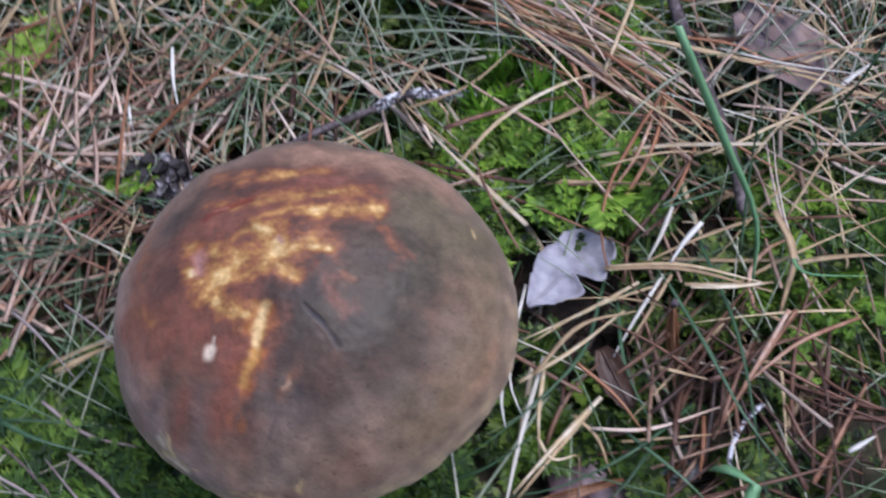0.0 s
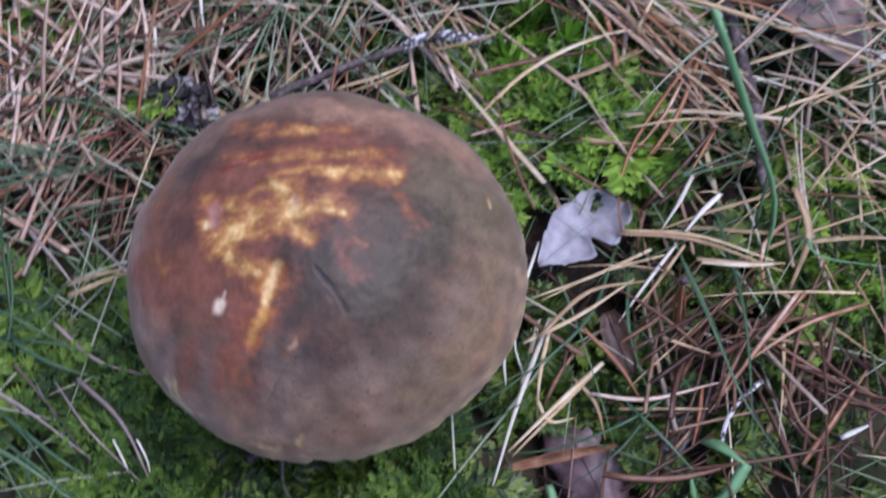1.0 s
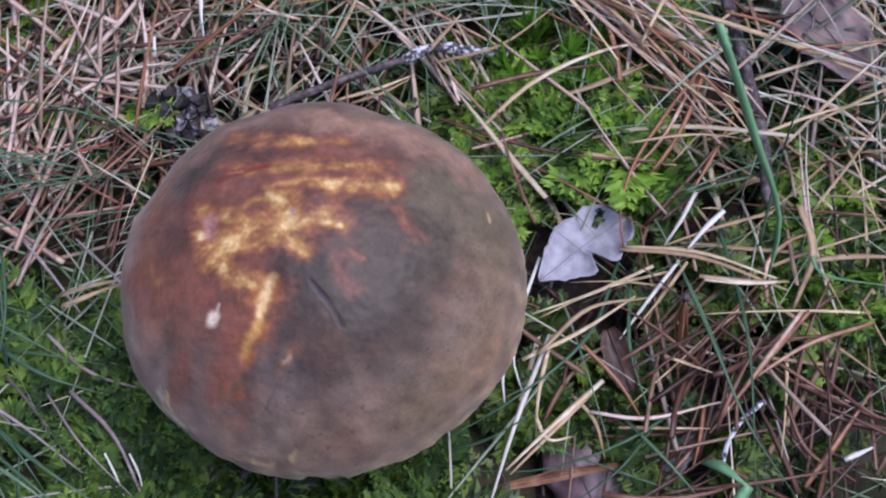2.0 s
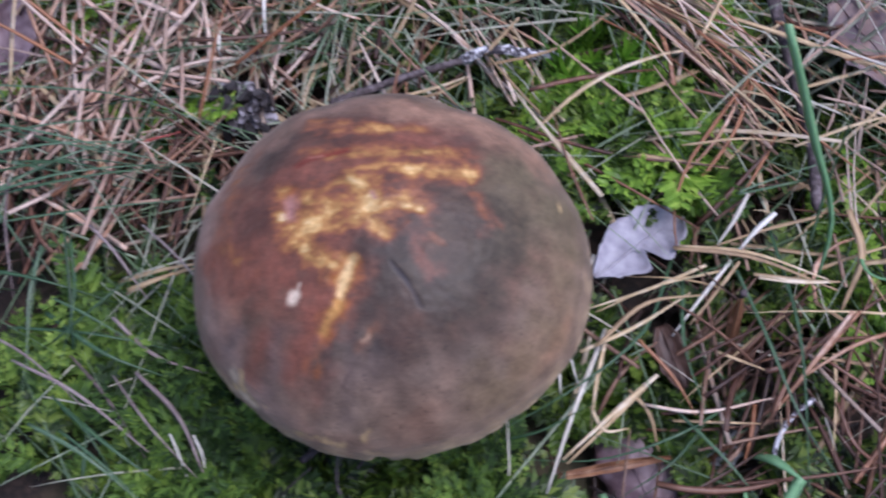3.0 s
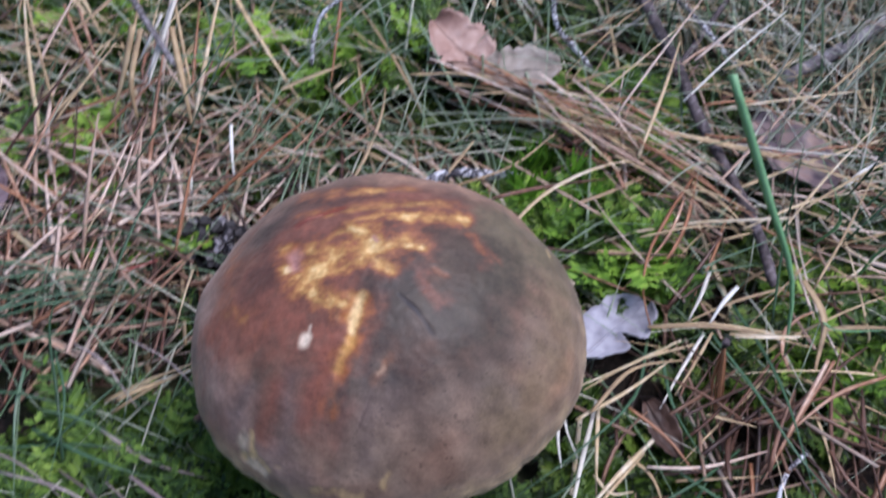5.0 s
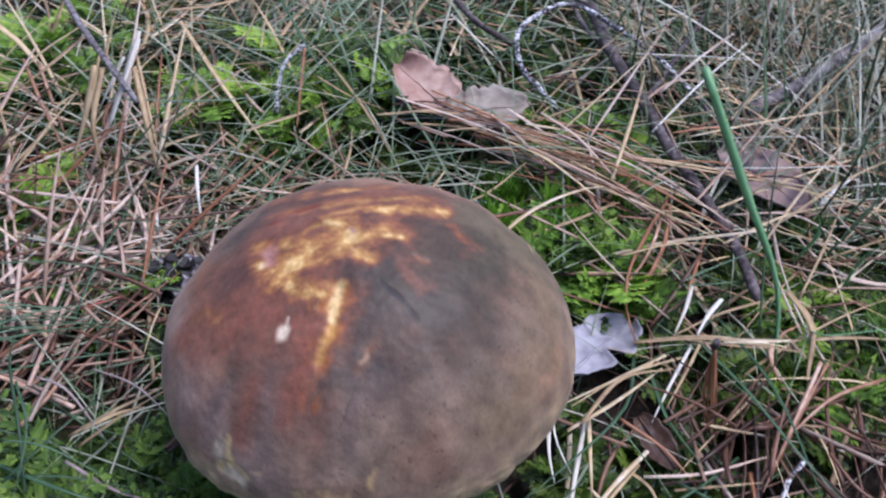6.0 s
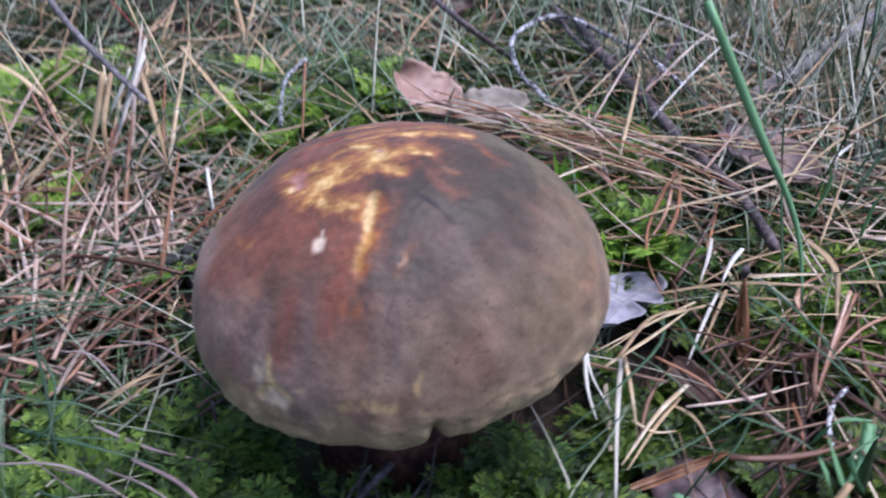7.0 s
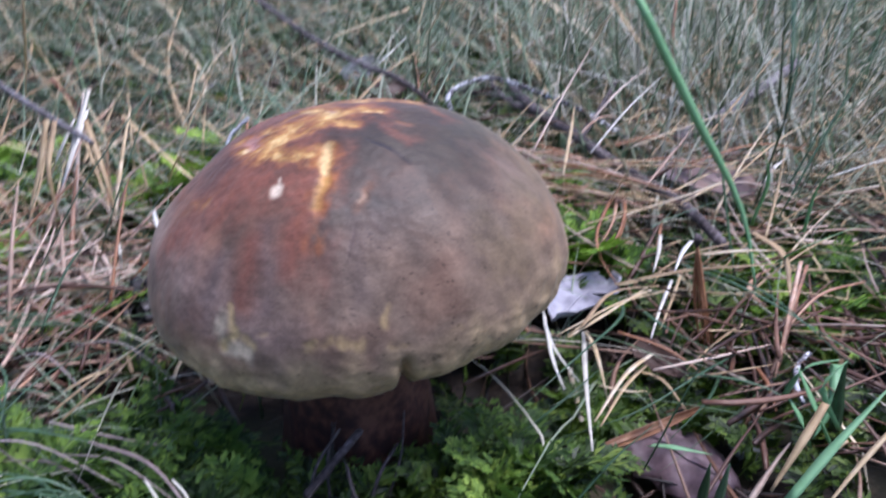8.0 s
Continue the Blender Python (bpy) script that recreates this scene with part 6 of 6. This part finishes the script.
# thin dead stems and green blades that slant over the moss beside the mushroom
for i in range(14):
    x, y = rng.uniform(-0.118, -0.056), rng.uniform(-0.062, 0.006)
    a, h, z = rng.normal(-0.62, 0.45), rng.uniform(0.012, 0.026), rng.uniform(0.012, 0.022)
    ends = [(x - h * math.cos(a), y - h * math.sin(a), z - 0.003), (x, y + rng.uniform(-0.002, 0.002), z + 0.002), (x + h * math.cos(a), y + h * math.sin(a), z - 0.005)]
    if clear_of_cap(ends):
        lay((MAUVE_STEM, GRASS)[i % 2], rng.uniform(0.7, 1.2), *ends)

# bright bent straws round the branch
for i in range(36):
    x, y = rng.uniform(0.085, 0.200), rng.uniform(0.050, 0.150)
    if near_branch(x, y, 0.010):
        continue
    a, h, z = rng.uniform(-1.3, 1.3), rng.uniform(0.014, 0.032), rng.uniform(0.016, 0.034)
    lift = rng.uniform(0.0, 0.022)
    lay((STRAW, PINK_STEM, WHITE_STRAW, STRAW)[i % 4], rng.uniform(0.8, 1.5), (x - h * math.cos(a), y - h * math.sin(a), z - 0.006), (x, y + rng.uniform(-0.003, 0.003), z + lift * 0.4), (x + h * math.cos(a), y + h * math.sin(a), z + lift), label="bright dry straw bent over litter")

# a drift of straw and rust-brown needles that points away from the cap
DRIFT = ((0.0258, 0.1279), (0.0477, 0.1193), (0.0708, 0.1056), (0.0892, 0.0920), (0.1119, 0.0722))
for i in range(64):
    k = rng.uniform(0, 3.999)
    (ax, ay), (bx, by) = DRIFT[int(k)], DRIFT[int(k) + 1]
    u, off = k - int(k), rng.normal() * 0.0045
    x, y = ax + (bx - ax) * u + off * 0.5, ay + (by - ay) * u + off
    a = math.atan2(by - ay, bx - ax) + rng.normal() * 0.20
    h, z = rng.uniform(0.012, 0.026), rng.uniform(0.010, 0.026)
    lay((RUST_NEEDLE, STRAW, NEEDLE, PINK_STEM)[i % 4], rng.uniform(0.9, 1.7), (x - h * math.cos(a), y - h * math.sin(a), z + rng.uniform(-0.003, 0.003)), (x, y + 0.001, z + 0.001), (x + h * math.cos(a), y + h * math.sin(a), z + rng.uniform(-0.003, 0.003)))


# ---- pine cone ----
def build_cone():
    cone = new("pine_cone")
    cone.matrix_basis = pose(-0.0560, 0.0590, 0.0025, 68, 12, 70)
    tagged(cone, "small weathered grey-brown pine cone sunk in needles", "pine cone")
    verts, faces = rod(np.array([(0, 0, z) for z in np.linspace(-0.010, 0.010, 9)]), 0.0035, 10, 0.2)
    part("core", mesh_of("core", verts, faces), BARK, cone)
    v, f = [], []
    outline = [(0, -0.0012), (0.004, -0.0022), (0.0068, -0.0024), (0.0082, 0), (0.0068, 0.0024), (0.004, 0.0022), (0, 0.0012)]
    v = [(x, y, 0.0008 * (x / 0.008) ** 2) for x, y in outline] + [(x, y, 0.0008 * (x / 0.008) ** 2 - 0.0009 - 0.0008 * (x > 0.006)) for x, y in outline] + [(0.0068, 0, 0.0022)]
    k = len(outline)
    f = [(i, i + 1, 2 * k) for i in range(k - 1)] + [(k - 1, 0, 2 * k)] + [tuple(range(2 * k - 1, k - 1, -1))] + [(i + 1, i, k + i, k + i + 1) for i in range(k - 1)] + [(0, k - 1, 2 * k - 1, k)]
    scale = mesh_of("cone_scale", v, f, False)
    for i in range(34):
        u = i / 33
        ob = part("cone_scale", scale, CONE_SCALE, cone)
        size = 0.62 + 0.55 * math.sin(math.pi * (0.15 + 0.75 * u))
        ob.matrix_basis = pose(0, 0, -0.009 + 0.018 * u, 0, 0, i * 137.5) @ pose(0.0022, 0, 0, 0, -18 - 48 * u, 0) @ Matrix.Scale(size, 4)


build_cone()
